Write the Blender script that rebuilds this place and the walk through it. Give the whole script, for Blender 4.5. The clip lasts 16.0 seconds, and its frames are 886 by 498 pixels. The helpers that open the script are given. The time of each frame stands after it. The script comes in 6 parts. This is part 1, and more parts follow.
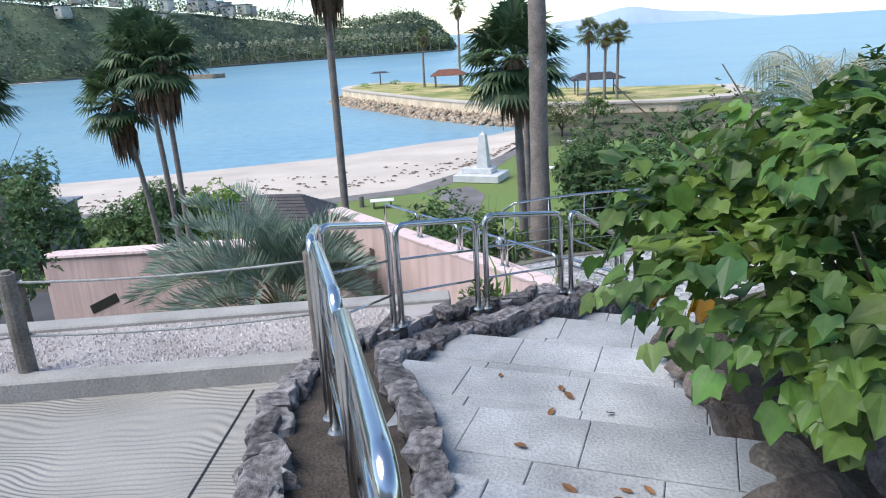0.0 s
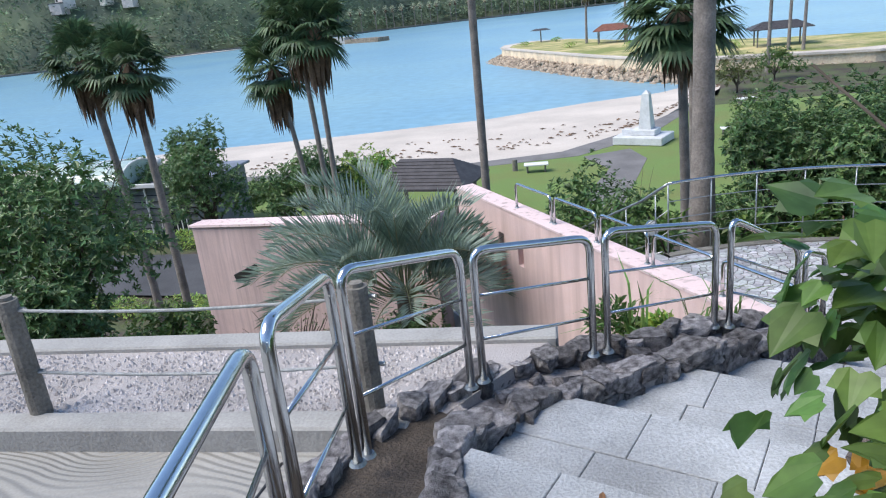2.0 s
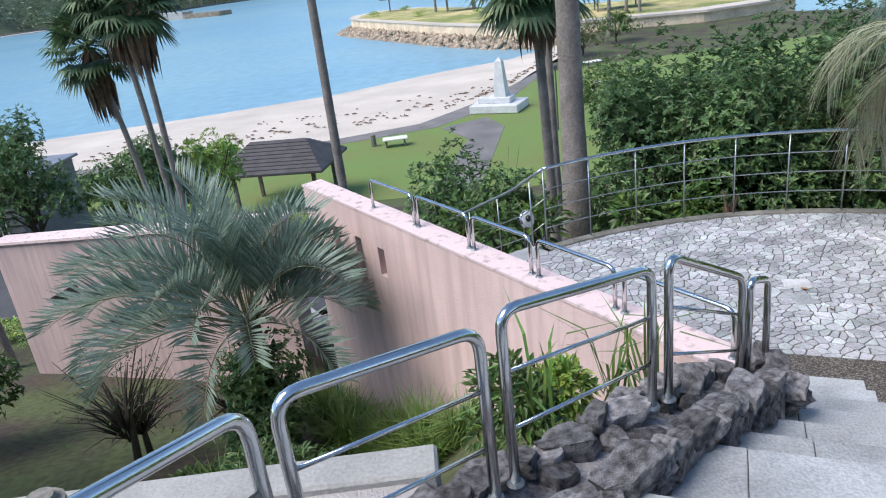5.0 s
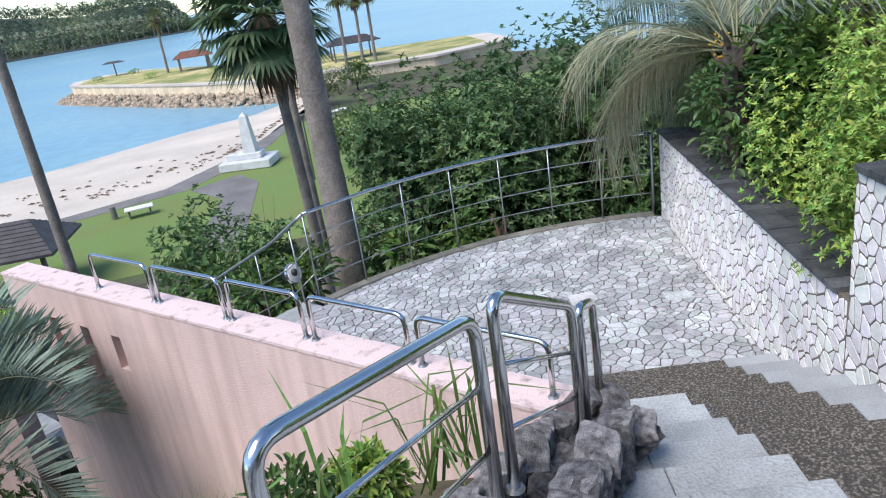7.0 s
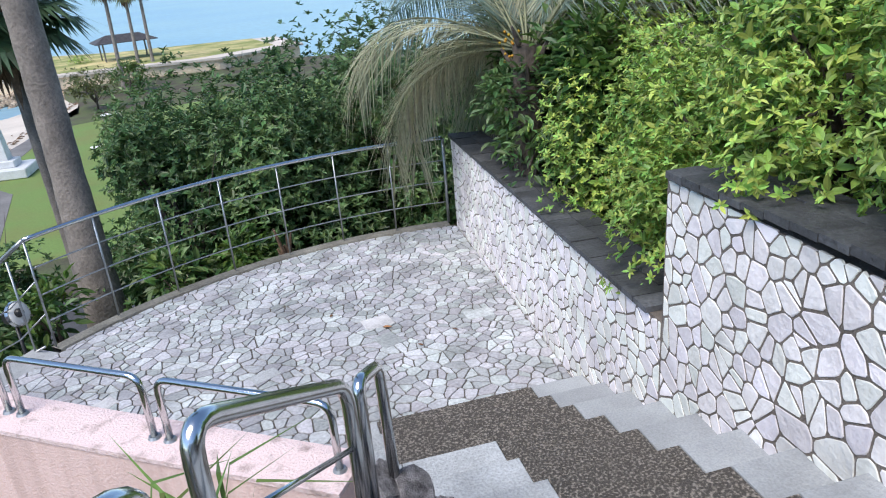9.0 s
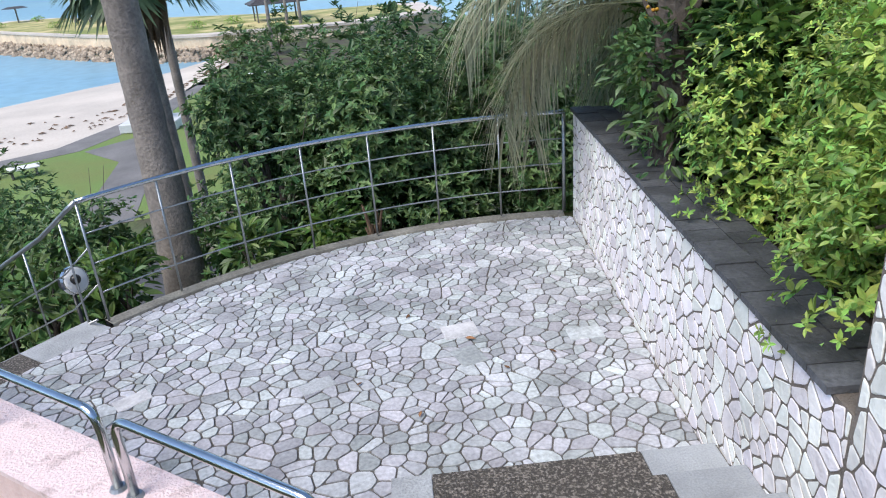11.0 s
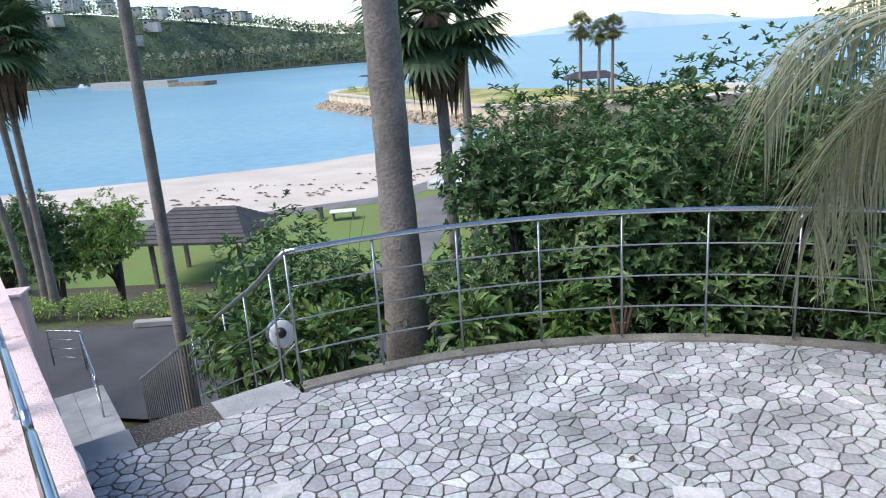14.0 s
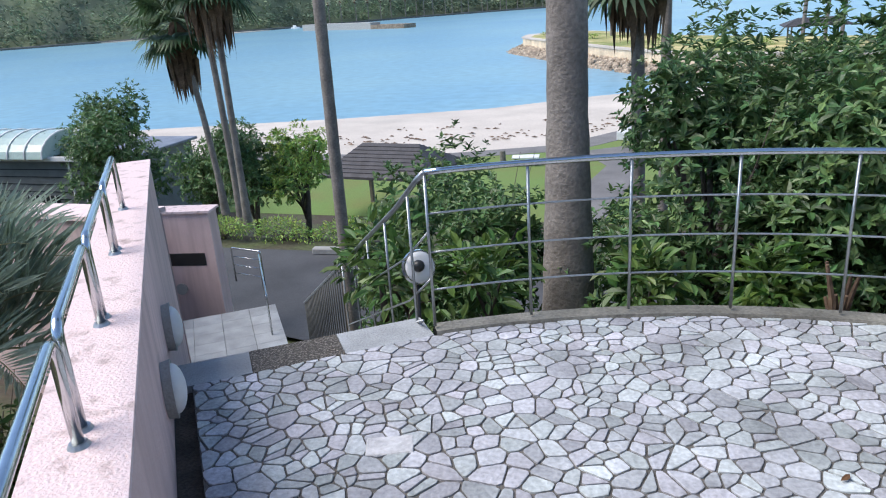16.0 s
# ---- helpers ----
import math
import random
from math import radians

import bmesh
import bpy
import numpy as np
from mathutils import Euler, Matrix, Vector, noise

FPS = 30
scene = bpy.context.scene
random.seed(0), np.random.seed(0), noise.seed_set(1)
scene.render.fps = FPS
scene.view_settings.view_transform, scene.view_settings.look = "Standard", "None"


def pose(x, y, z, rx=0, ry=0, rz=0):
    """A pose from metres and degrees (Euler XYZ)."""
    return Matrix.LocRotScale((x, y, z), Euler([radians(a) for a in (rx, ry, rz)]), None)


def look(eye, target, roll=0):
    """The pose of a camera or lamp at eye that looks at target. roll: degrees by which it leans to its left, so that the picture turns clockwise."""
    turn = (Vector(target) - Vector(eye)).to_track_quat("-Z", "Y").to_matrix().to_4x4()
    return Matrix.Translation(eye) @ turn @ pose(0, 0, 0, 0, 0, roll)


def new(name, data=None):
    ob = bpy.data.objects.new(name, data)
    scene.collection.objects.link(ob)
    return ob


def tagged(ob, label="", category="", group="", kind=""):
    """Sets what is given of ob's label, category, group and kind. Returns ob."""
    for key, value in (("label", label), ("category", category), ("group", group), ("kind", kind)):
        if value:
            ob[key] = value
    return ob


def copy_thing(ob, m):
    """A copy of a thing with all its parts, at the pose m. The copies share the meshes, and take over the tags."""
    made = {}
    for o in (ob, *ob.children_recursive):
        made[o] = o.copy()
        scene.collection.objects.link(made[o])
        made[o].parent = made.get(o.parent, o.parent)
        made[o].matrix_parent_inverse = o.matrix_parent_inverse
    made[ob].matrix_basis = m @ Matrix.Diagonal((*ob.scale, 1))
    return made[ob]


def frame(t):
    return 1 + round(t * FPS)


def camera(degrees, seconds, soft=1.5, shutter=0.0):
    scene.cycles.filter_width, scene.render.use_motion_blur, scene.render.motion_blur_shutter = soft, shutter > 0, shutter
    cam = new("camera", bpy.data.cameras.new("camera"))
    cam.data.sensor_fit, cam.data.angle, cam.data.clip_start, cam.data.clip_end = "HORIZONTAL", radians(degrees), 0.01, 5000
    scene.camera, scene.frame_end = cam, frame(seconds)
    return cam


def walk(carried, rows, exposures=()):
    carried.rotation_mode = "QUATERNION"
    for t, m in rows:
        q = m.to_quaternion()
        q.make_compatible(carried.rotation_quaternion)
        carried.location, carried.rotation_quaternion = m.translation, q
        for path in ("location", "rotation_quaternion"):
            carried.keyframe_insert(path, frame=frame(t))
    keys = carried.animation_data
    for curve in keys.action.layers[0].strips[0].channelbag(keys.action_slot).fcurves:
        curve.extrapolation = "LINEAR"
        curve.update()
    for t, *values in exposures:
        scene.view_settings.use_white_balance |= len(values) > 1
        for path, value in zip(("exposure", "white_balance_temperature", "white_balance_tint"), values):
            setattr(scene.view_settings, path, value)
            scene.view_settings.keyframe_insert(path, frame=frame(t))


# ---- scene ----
cam = camera(63.3, 16.0, soft=1.1)
PATH = [
    (0, (0.476, 0.249, 3.861), (0.356, 2.161, 3.286), -3.4),
    (0.5, (0.575, 0.588, 3.851), (0.286, 2.473, 3.25), -3.5),
    (1, (0.711, 0.904, 3.84), (0.335, 2.773, 3.234), -4.3),
    (1.5, (0.746, 1.23, 3.829), (0.28, 3.074, 3.208), -5.3),
    (2, (0.704, 1.632, 3.805), (0.152, 3.443, 3.161), -6.2),
    (2.5, (0.714, 1.979, 3.774), (0.101, 3.756, 3.09), -7.7),
    (3, (0.635, 2.233, 3.743), (0.069, 4.013, 3.028), -8.9),
    (3.5, (0.505, 2.531, 3.747), (0.071, 4.34, 3.012), -9.3),
    (6, (0.556, 3.693, 3.471), (0.626, 5.539, 2.705), -6.8),
    (6.5, (0.546, 3.957, 3.329), (0.835, 5.781, 2.561), -7.7),
    (7, (0.606, 4.231, 3.303), (1.049, 6.048, 2.595), -8.6),
    (7.5, (0.711, 4.434, 3.256), (1.387, 6.182, 2.56), -7.3),
    (8, (0.8, 4.661, 3.133), (1.7, 6.3, 2.424), -6.0),
    (8.5, (0.922, 4.831, 3.101), (1.877, 6.422, 2.355), -5.0),
    (11, (1.819, 5.94, 2.777), (2.437, 7.666, 1.979), -4.4),
    (11.5, (2.066, 6.173, 2.731), (2.432, 7.954, 1.898), -6.2),
    (12, (2.206, 6.358, 2.737), (2.446, 8.215, 2.036), -4.0),
    (12.5, (2.237, 6.564, 2.698), (2.522, 8.442, 2.073), -1.0),
    (13, (2.291, 6.688, 2.666), (2.417, 8.598, 2.087), -2.4),
    (13.5, (2.404, 6.809, 2.571), (2.37, 8.732, 2.021), -3.6),
    (14, (2.431, 7.006, 2.484), (2.307, 8.922, 1.925), -4.0),
    (14.5, (2.444, 7.212, 2.405), (2.205, 9.116, 1.842), -4.7),
    (15, (2.5, 7.411, 2.285), (2.067, 9.288, 1.748), -4.9),
    (15.5, (2.529, 7.582, 2.237), (1.966, 9.402, 1.63), -4.8),
    (16, (2.469, 7.806, 2.107), (1.856, 9.591, 1.447), -3.9),
]
walk(cam, [(t, look(eye, target, roll)) for t, eye, target, roll in PATH])

# ---- world, sun, exposure ----
world = bpy.data.worlds.new("sky")
world.use_nodes = True
scene.world = world
wn = world.node_tree.nodes
sky = wn.new("ShaderNodeTexSky")
sky.sky_type = "NISHITA"
sky.sun_disc = False
SUN_UP, SUN_TURN = 55.0, 245.0
sky.sun_elevation, sky.sun_rotation = radians(SUN_UP), radians(SUN_TURN)
sky.altitude = 600
sky.air_density, sky.dust_density, sky.ozone_density = 1.0, 0.1, 2.0
wn["Background"].inputs["Strength"].default_value = 0.077
world.node_tree.links.new(sky.outputs[0], wn["Background"].inputs["Color"])
sun = new("sun", bpy.data.lights.new("sun", "SUN"))
sun.data.energy, sun.data.angle, sun.data.color = 1.5, radians(40), (1.0, 0.94, 0.87)
sd = Vector((math.sin(radians(SUN_TURN)) * math.cos(radians(SUN_UP)), math.cos(radians(SUN_TURN)) * math.cos(radians(SUN_UP)), math.sin(radians(SUN_UP))))
sun.matrix_world = look(sd * 50, (0, 0, 0))
scene.view_settings.exposure = 1.52


# ---- materials ----
def mat(name, color, rough=0.7, scale=8.0, vary=0.25, bump=0.2, fine=60.0, metal=0.0, each=0.0, hue=0.0, second=None, edge=(0.45, 0.65), coat=0.0):
    """A surface with stains at one scale and grain at another; each: how much whole pieces differ; second: a colour of its patches."""
    m = bpy.data.materials.new(name)
    m.use_nodes = True
    n, l = m.node_tree.nodes, m.node_tree.links
    b = n["Principled BSDF"]
    co = n.new("ShaderNodeTexCoord")
    big, small = n.new("ShaderNodeTexNoise"), n.new("ShaderNodeTexNoise")
    for tex, s in ((big, scale), (small, fine)):
        tex.inputs["Scale"].default_value = s
        tex.inputs["Detail"].default_value = 5
        l.new(co.outputs["Object"], tex.inputs["Vector"])
    ramp = n.new("ShaderNodeValToRGB")
    dark = [c * (1 - vary) for c in color] if second is None else second
    lite = [min(1, c * (1 + vary * 0.6)) for c in color] if second is None else color
    ramp.color_ramp.elements[0].position, ramp.color_ramp.elements[1].position = (0.3, 0.7) if second is None else edge
    ramp.color_ramp.elements[0].color, ramp.color_ramp.elements[1].color = (*dark, 1), (*lite, 1)
    l.new(big.outputs[0], ramp.inputs[0])
    mix = n.new("ShaderNodeMixRGB")
    mix.blend_type = "OVERLAY"
    mix.inputs[0].default_value = min(0.8, vary * 1.6)
    l.new(ramp.outputs[0], mix.inputs[1])
    l.new(small.outputs[0], mix.inputs[2])
    out = mix.outputs[0]
    if each or hue:
        info = n.new("ShaderNodeObjectInfo")
        geo = n.new("ShaderNodeNewGeometry")
        add = n.new("ShaderNodeMath")
        add.operation = "ADD"
        l.new(info.outputs["Random"], add.inputs[0])
        l.new(geo.outputs["Random Per Island"], add.inputs[1])
        fr = n.new("ShaderNodeMath")
        fr.operation = "FRACT"
        l.new(add.outputs[0], fr.inputs[0])
        val = n.new("ShaderNodeMapRange")
        val.inputs["To Min"].default_value, val.inputs["To Max"].default_value = 1 - each, 1 + each
        l.new(fr.outputs[0], val.inputs["Value"])
        hm = n.new("ShaderNodeMath")
        hm.operation = "MULTIPLY_ADD"
        hm.inputs[1].default_value, hm.inputs[2].default_value = hue, 0.5 - hue / 2
        fr2 = n.new("ShaderNodeMath")
        fr2.operation = "MULTIPLY"
        fr2.inputs[1].default_value = 7.31
        fr3 = n.new("ShaderNodeMath")
        fr3.operation = "FRACT"
        l.new(fr.outputs[0], fr2.inputs[0])
        l.new(fr2.outputs[0], fr3.inputs[0])
        l.new(fr3.outputs[0], hm.inputs[0])
        hsv = n.new("ShaderNodeHueSaturation")
        l.new(hm.outputs[0], hsv.inputs["Hue"])
        l.new(val.outputs[0], hsv.inputs["Value"])
        l.new(out, hsv.inputs["Color"])
        out = hsv.outputs[0]
    l.new(out, b.inputs["Base Color"])
    b.inputs["Roughness"].default_value, b.inputs["Metallic"].default_value = rough, metal
    b.inputs["Coat Weight"].default_value = coat
    if bump:
        bp = n.new("ShaderNodeBump")
        bp.inputs["Strength"].default_value, bp.inputs["Distance"].default_value = min(1, bump), 0.02
        l.new(small.outputs[0], bp.inputs["Height"])
        l.new(bp.outputs[0], b.inputs["Normal"])
    return m


def leafy(name, color, tip, each=0.35, hue=0.05, rough=0.5, through_light=0.25):
    """Foliage: leaf by leaf different, light passing through."""
    m = mat(name, color, rough, 1.2, 0.3, 0.0, 25.0, each=each, hue=hue, second=tip, edge=(0.35, 0.7))
    n, l = m.node_tree.nodes, m.node_tree.links
    b, o = n["Principled BSDF"], n["Material Output"]
    tr = n.new("ShaderNodeBsdfTranslucent")
    ms = n.new("ShaderNodeMixShader")
    ms.inputs[0].default_value = through_light
    l.new(b.inputs["Base Color"].links[0].from_socket, tr.inputs["Color"])
    l.new(b.outputs[0], ms.inputs[1])
    l.new(tr.outputs[0], ms.inputs[2])
    l.new(ms.outputs[0], o.inputs["Surface"])
    return m


GRANITE = mat("granite", (0.41, 0.425, 0.44), 0.75, 2.5, 0.3, 0.5, 70, each=0.07)
GRANITE_DARK = mat("granite_dark", (0.33, 0.345, 0.36), 0.75, 3, 0.2, 0.3, 90, each=0.08)
GRAVEL_WASH = mat("washed_gravel", (0.34, 0.30, 0.26), 0.7, 70, 0.5, 1.0, 110, second=(0.075, 0.065, 0.055), edge=(0.48, 0.66))
PAVE = mat("paving_stone", (0.455, 0.465, 0.488), 0.6, 2.2, 0.34, 0.45, 40, each=0.26, hue=0.25)
WALLJOINT = mat("wall_mortar", (0.20, 0.17, 0.145), 0.95, 5, 0.35, 0.6, 120)
JOINT = mat("mortar", (0.15, 0.138, 0.125), 0.95, 5, 0.35, 0.6, 120)
WALLSTONE = mat("wall_stone", (0.84, 0.80, 0.785), 0.6, 4.0, 0.2, 0.4, 30, each=0.15, hue=0.35)
SLABSTONE = mat("pale_slab", (0.58, 0.57, 0.58), 0.6, 5, 0.25, 0.4, 40)
COPING = mat("coping_stone", (0.075, 0.078, 0.085), 0.6, 4, 0.4, 0.4, 50, each=0.3)


def streaked(name, color, stain):
    """Plaster with rain streaks running down it and blotches."""
    m = mat(name, color, 0.85, 0.9, 0.16, 0.35, 70)
    n, l = m.node_tree.nodes, m.node_tree.links
    b = n["Principled BSDF"]
    base = b.inputs["Base Color"].links[0].from_socket
    mp, tex, ramp, mx = n.new("ShaderNodeMapping"), n.new("ShaderNodeTexNoise"), n.new("ShaderNodeValToRGB"), n.new("ShaderNodeMixRGB")
    mp.inputs["Scale"].default_value = (5.0, 5.0, 0.35)
    tex.inputs["Scale"].default_value, tex.inputs["Detail"].default_value = 1.6, 6
    l.new(n["Texture Coordinate"].outputs["Object"], mp.inputs["Vector"])
    l.new(mp.outputs[0], tex.inputs["Vector"])
    ramp.color_ramp.elements[0].position, ramp.color_ramp.elements[1].position = 0.42, 0.72
    ramp.color_ramp.elements[0].color, ramp.color_ramp.elements[1].color = (0, 0, 0, 1), (0.75, 0.75, 0.75, 1)
    l.new(tex.outputs[0], ramp.inputs[0])
    l.new(ramp.outputs[0], mx.inputs[0])
    l.new(base, mx.inputs[1])
    mx.inputs[2].default_value = (*stain, 1)
    l.new(mx.outputs[0], b.inputs["Base Color"])
    return m


PINK = streaked("pink_plaster", (0.78, 0.58, 0.545), (0.56, 0.40, 0.37))
PINK_TOP = mat("pink_plaster_worn", (0.80, 0.63, 0.62), 0.85, 9, 0.25, 0.6, 70, second=(0.42, 0.31, 0.29), edge=(0.26, 0.46))
STEEL = mat("stainless_steel", (0.62, 0.64, 0.65), 0.2, 4, 0.12, 0.0, 40, metal=1.0)
STEEL_DULL = mat("galvanised_steel", (0.42, 0.44, 0.45), 0.42, 5, 0.2, 0.05, 50, metal=0.9)
IRON = mat("painted_iron", (0.09, 0.09, 0.08), 0.6, 6, 0.3, 0.1, 50)
LAVA = mat("lava_rock", (0.40, 0.375, 0.375), 0.95, 5, 0.5, 1.0, 38, each=0.5, hue=0.05, second=(0.065, 0.058, 0.06), edge=(0.3, 0.62))
ROCK = mat("weathered_rock", (0.20, 0.165, 0.145), 0.95, 4, 0.5, 1.0, 24, each=0.3, hue=0.05, second=(0.075, 0.06, 0.055), edge=(0.3, 0.62))
SOIL = mat("soil", (0.075, 0.06, 0.048), 0.98, 6, 0.5, 1.0, 60)
CONCRETE = mat("concrete", (0.34, 0.33, 0.31), 0.85, 2, 0.2, 0.3, 60)
KERB = mat("kerb_concrete", (0.38, 0.37, 0.35), 0.85, 3, 0.2, 0.3, 60)
PEBBLE = mat("white_gravel", (0.60, 0.555, 0.54), 0.9, 2, 0.25, 0.8, 90, each=0.3)
WOODPOST = mat("weathered_post", (0.20, 0.185, 0.16), 0.9, 5, 0.4, 0.5, 60)
ROPE = mat("rope", (0.42, 0.43, 0.42), 0.8, 20, 0.3, 0.5, 120)
GROUND = mat("garden_earth", (0.085, 0.105, 0.04), 0.98, 0.4, 0.5, 0.6, 8, second=(0.07, 0.055, 0.04), edge=(0.4, 0.6))
LAWN = mat("lawn", (0.15, 0.23, 0.06), 0.95, 0.35, 0.35, 0.5, 12, second=(0.17, 0.20, 0.06), edge=(0.3, 0.6))
SAND = mat("sand", (0.60, 0.53, 0.46), 0.95, 0.15, 0.16, 0.3, 6)
TARMAC = mat("asphalt", (0.075, 0.075, 0.08), 0.9, 0.6, 0.3, 0.3, 30)
PATHWAY = mat("park_path", (0.19, 0.18, 0.175), 0.9, 0.5, 0.25, 0.3, 20)
# Jetty wall and rubble: warm sunlight is painted into these base colours.
JETTYWALL = mat("sunlit_jetty_wall", (0.74, 0.60, 0.43), 0.9, 0.5, 0.25, 0.3, 4)
RUBBLE = mat("rubble", (0.40, 0.32, 0.24), 0.95, 1, 0.4, 0.5, 6, each=0.35)
BARK = mat("palm_bark", (0.24, 0.21, 0.185), 0.95, 3, 0.35, 0.7, 30)
BARK_DARK = mat("dark_bark", (0.10, 0.08, 0.065), 0.95, 4, 0.4, 0.7, 30)
SKIRT = mat("dead_fronds", (0.15, 0.095, 0.06), 0.95, 3, 0.5, 0.4, 20, each=0.4)
FAN = leafy("fan_leaf", (0.12, 0.19, 0.085), (0.055, 0.10, 0.05))
# Paler than FAN: sunlight on the far fronds is put into the colour.
FAN_SUNLIT = leafy("sunlit_pale_fan_leaf", (0.5, 0.52, 0.36), (0.34, 0.37, 0.25))
# Yellower copy of FAN, with warm sunlight mixed into the leaf colour.
FAN_FAR = leafy("sunlit_fan_leaf", (0.15, 0.17, 0.05), (0.09, 0.11, 0.04))
FEATHER = leafy("feather_leaf", (0.35, 0.43, 0.36), (0.16, 0.24, 0.18), 0.3, 0.03, 0.5, 0.4)
FEATHER_DRY = leafy("dry_feather_leaf", (0.58, 0.55, 0.38), (0.40, 0.41, 0.26), 0.3, 0.04, 0.5, 0.4)
BUSH = leafy("dark_leaf", (0.165, 0.27, 0.095), (0.07, 0.14, 0.05), 0.45, 0.06, 0.4)
BUSH_MID = leafy("mid_leaf", (0.12, 0.20, 0.045), (0.06, 0.12, 0.03), 0.4, 0.06, 0.45)
BUSH_LIGHT = leafy("light_leaf", (0.43, 0.57, 0.12), (0.19, 0.32, 0.075), 0.5, 0.08, 0.45)
BIGLEAF = leafy("large_leaf", (0.17, 0.27, 0.045), (0.055, 0.125, 0.04), 0.35, 0.05, 0.45, 0.35)
YELLOW = leafy("yellow_leaf", (0.6, 0.36, 0.03), (0.45, 0.25, 0.02), 0.25, 0.04)
# Both greens are lightened to carry the haze over the bay.
WOODS = leafy("far_woods", (0.29, 0.36, 0.20), (0.105, 0.155, 0.115), 0.5, 0.06, 0.8, 0.0)
WOODS.node_tree.nodes["Noise Texture"].inputs["Scale"].default_value = 0.025
GRASSB = leafy("grass_blade", (0.20, 0.31, 0.07), (0.12, 0.20, 0.05), 0.35, 0.06)
TWIG = mat("twig", (0.09, 0.075, 0.06), 0.95, 5, 0.3, 0.2, 30)
WHITE = mat("white_paint", (0.78, 0.77, 0.75), 0.6, 2, 0.12, 0.1, 30)
GREYHOUSE = mat("grey_siding", (0.17, 0.185, 0.185), 0.8, 1.5, 0.2, 0.2, 20)
ROOFGREY = mat("roof_sheet", (0.20, 0.22, 0.27), 0.6, 1.2, 0.25, 0.2, 15)
TILE_ROOF = mat("roof_tiles", (0.075, 0.07, 0.075), 0.7, 2, 0.3, 0.3, 15)
BLACK = mat("black_plastic", (0.02, 0.02, 0.02), 0.4, 5, 0.2, 0, 40)
GLASSY = mat("lens_glass", (0.75, 0.77, 0.78), 0.15, 3, 0.1, 0, 30)
DARKWIN = mat("dark_window", (0.03, 0.035, 0.04), 0.15, 2, 0.2, 0, 10)
STONEWHITE = mat("monument_stone", (0.62, 0.63, 0.64), 0.7, 1.5, 0.15, 0.2, 12)
HOUSEWALL = mat("house_wall", (0.62, 0.57, 0.52), 0.8, 0.4, 0.2, 0.1, 2, each=0.25, hue=0.12)
PLASTER = mat("unseen_building_wall", (0.55, 0.47, 0.42), 0.85, 0.6, 0.15, 0.1, 6)
DRYLEAF = mat("dry_leaf", (0.22, 0.11, 0.05), 0.8, 9, 0.4, 0.2, 60, each=0.4)


def sea_mat():
    m = mat("sea_water", (0.23, 0.40, 0.47), 0.3, 0.02, 0.2, 0.0, 0.5, second=(0.17, 0.34, 0.46), edge=(0.35, 0.65))
    n, l = m.node_tree.nodes, m.node_tree.links
    b = n["Principled BSDF"]
    b.inputs["IOR"].default_value = 1.33
    b.inputs["Specular IOR Level"].default_value = 0.2
    co = n["Texture Coordinate"]
    bp = n.new("ShaderNodeBump")
    bp.inputs["Strength"].default_value, bp.inputs["Distance"].default_value = 0.25, 0.12
    w = n.new("ShaderNodeTexNoise")
    w.inputs["Scale"].default_value, w.inputs["Detail"].default_value = 0.9, 4
    mp = n.new("ShaderNodeMapping")
    mp.inputs["Scale"].default_value = (0.5, 1.0, 1.0)
    l.new(co.outputs["Object"], mp.inputs["Vector"])
    l.new(mp.outputs[0], w.inputs["Vector"])
    l.new(w.outputs[0], bp.inputs["Height"])
    l.new(bp.outputs[0], b.inputs["Normal"])
    return m


SEA = sea_mat()


# ---- building tools ----
def mesh_ob(name, bm, material, parent=None, smooth=False):
    me = bpy.data.meshes.new(name)
    bmesh.ops.recalc_face_normals(bm, faces=bm.faces)
    bm.to_mesh(me)
    bm.free()
    if smooth:
        me.shade_smooth()
    me.materials.append(material)
    ob = new(name, me)
    if parent is not None:
        ob.parent = parent
    return ob


def part(name, bm, material, parent, label="", smooth=False):
    return tagged(mesh_ob(name, bm, material, parent, smooth), label)


def raw(name, verts, faces, material, parent=None, smooth=False):
    """A mesh from computed corners and faces."""
    me = bpy.data.meshes.new(name)
    me.from_pydata([tuple(v) for v in verts], [], faces)
    me.materials.append(material)
    if smooth:
        me.shade_smooth()
    ob = new(name, me)
    if parent is not None:
        ob.parent = parent
    return ob


def thing(name, label, category, place=(0, 0, 0), group="", turn=0.0):
    e = new(name)
    e.empty_display_size = 0.1
    e.matrix_world = pose(*place, 0, 0, turn)
    return tagged(e, label, category, group)


def box(bm, centre, size, turn=0.0, bevel=0.0, tilt=None):
    m = pose(*centre, 0, 0, turn) if tilt is None else tilt
    r = bmesh.ops.create_cube(bm, size=1.0, matrix=m @ Matrix.Diagonal((*size, 1)))
    if bevel:
        edges = list({e for v in r["verts"] for e in v.link_edges})
        bmesh.ops.bevel(bm, geom=edges, offset=bevel, segments=1, affect="EDGES")
    return r["verts"]


def prism(bm, poly, z0, z1, inset=0.0):
    """An upright block on a polygon; z0 and z1 may be functions of x and y."""
    f0 = z0 if callable(z0) else (lambda x, y: z0)
    f1 = z1 if callable(z1) else (lambda x, y: z1)
    a = [bm.verts.new((x, y, f0(x, y))) for x, y in poly]
    b = [bm.verts.new((x, y, f1(x, y))) for x, y in poly]
    k = len(poly)
    bm.faces.new(b)
    bm.faces.new(a[::-1])
    for i in range(k):
        bm.faces.new((a[i], a[(i + 1) % k], b[(i + 1) % k], b[i]))


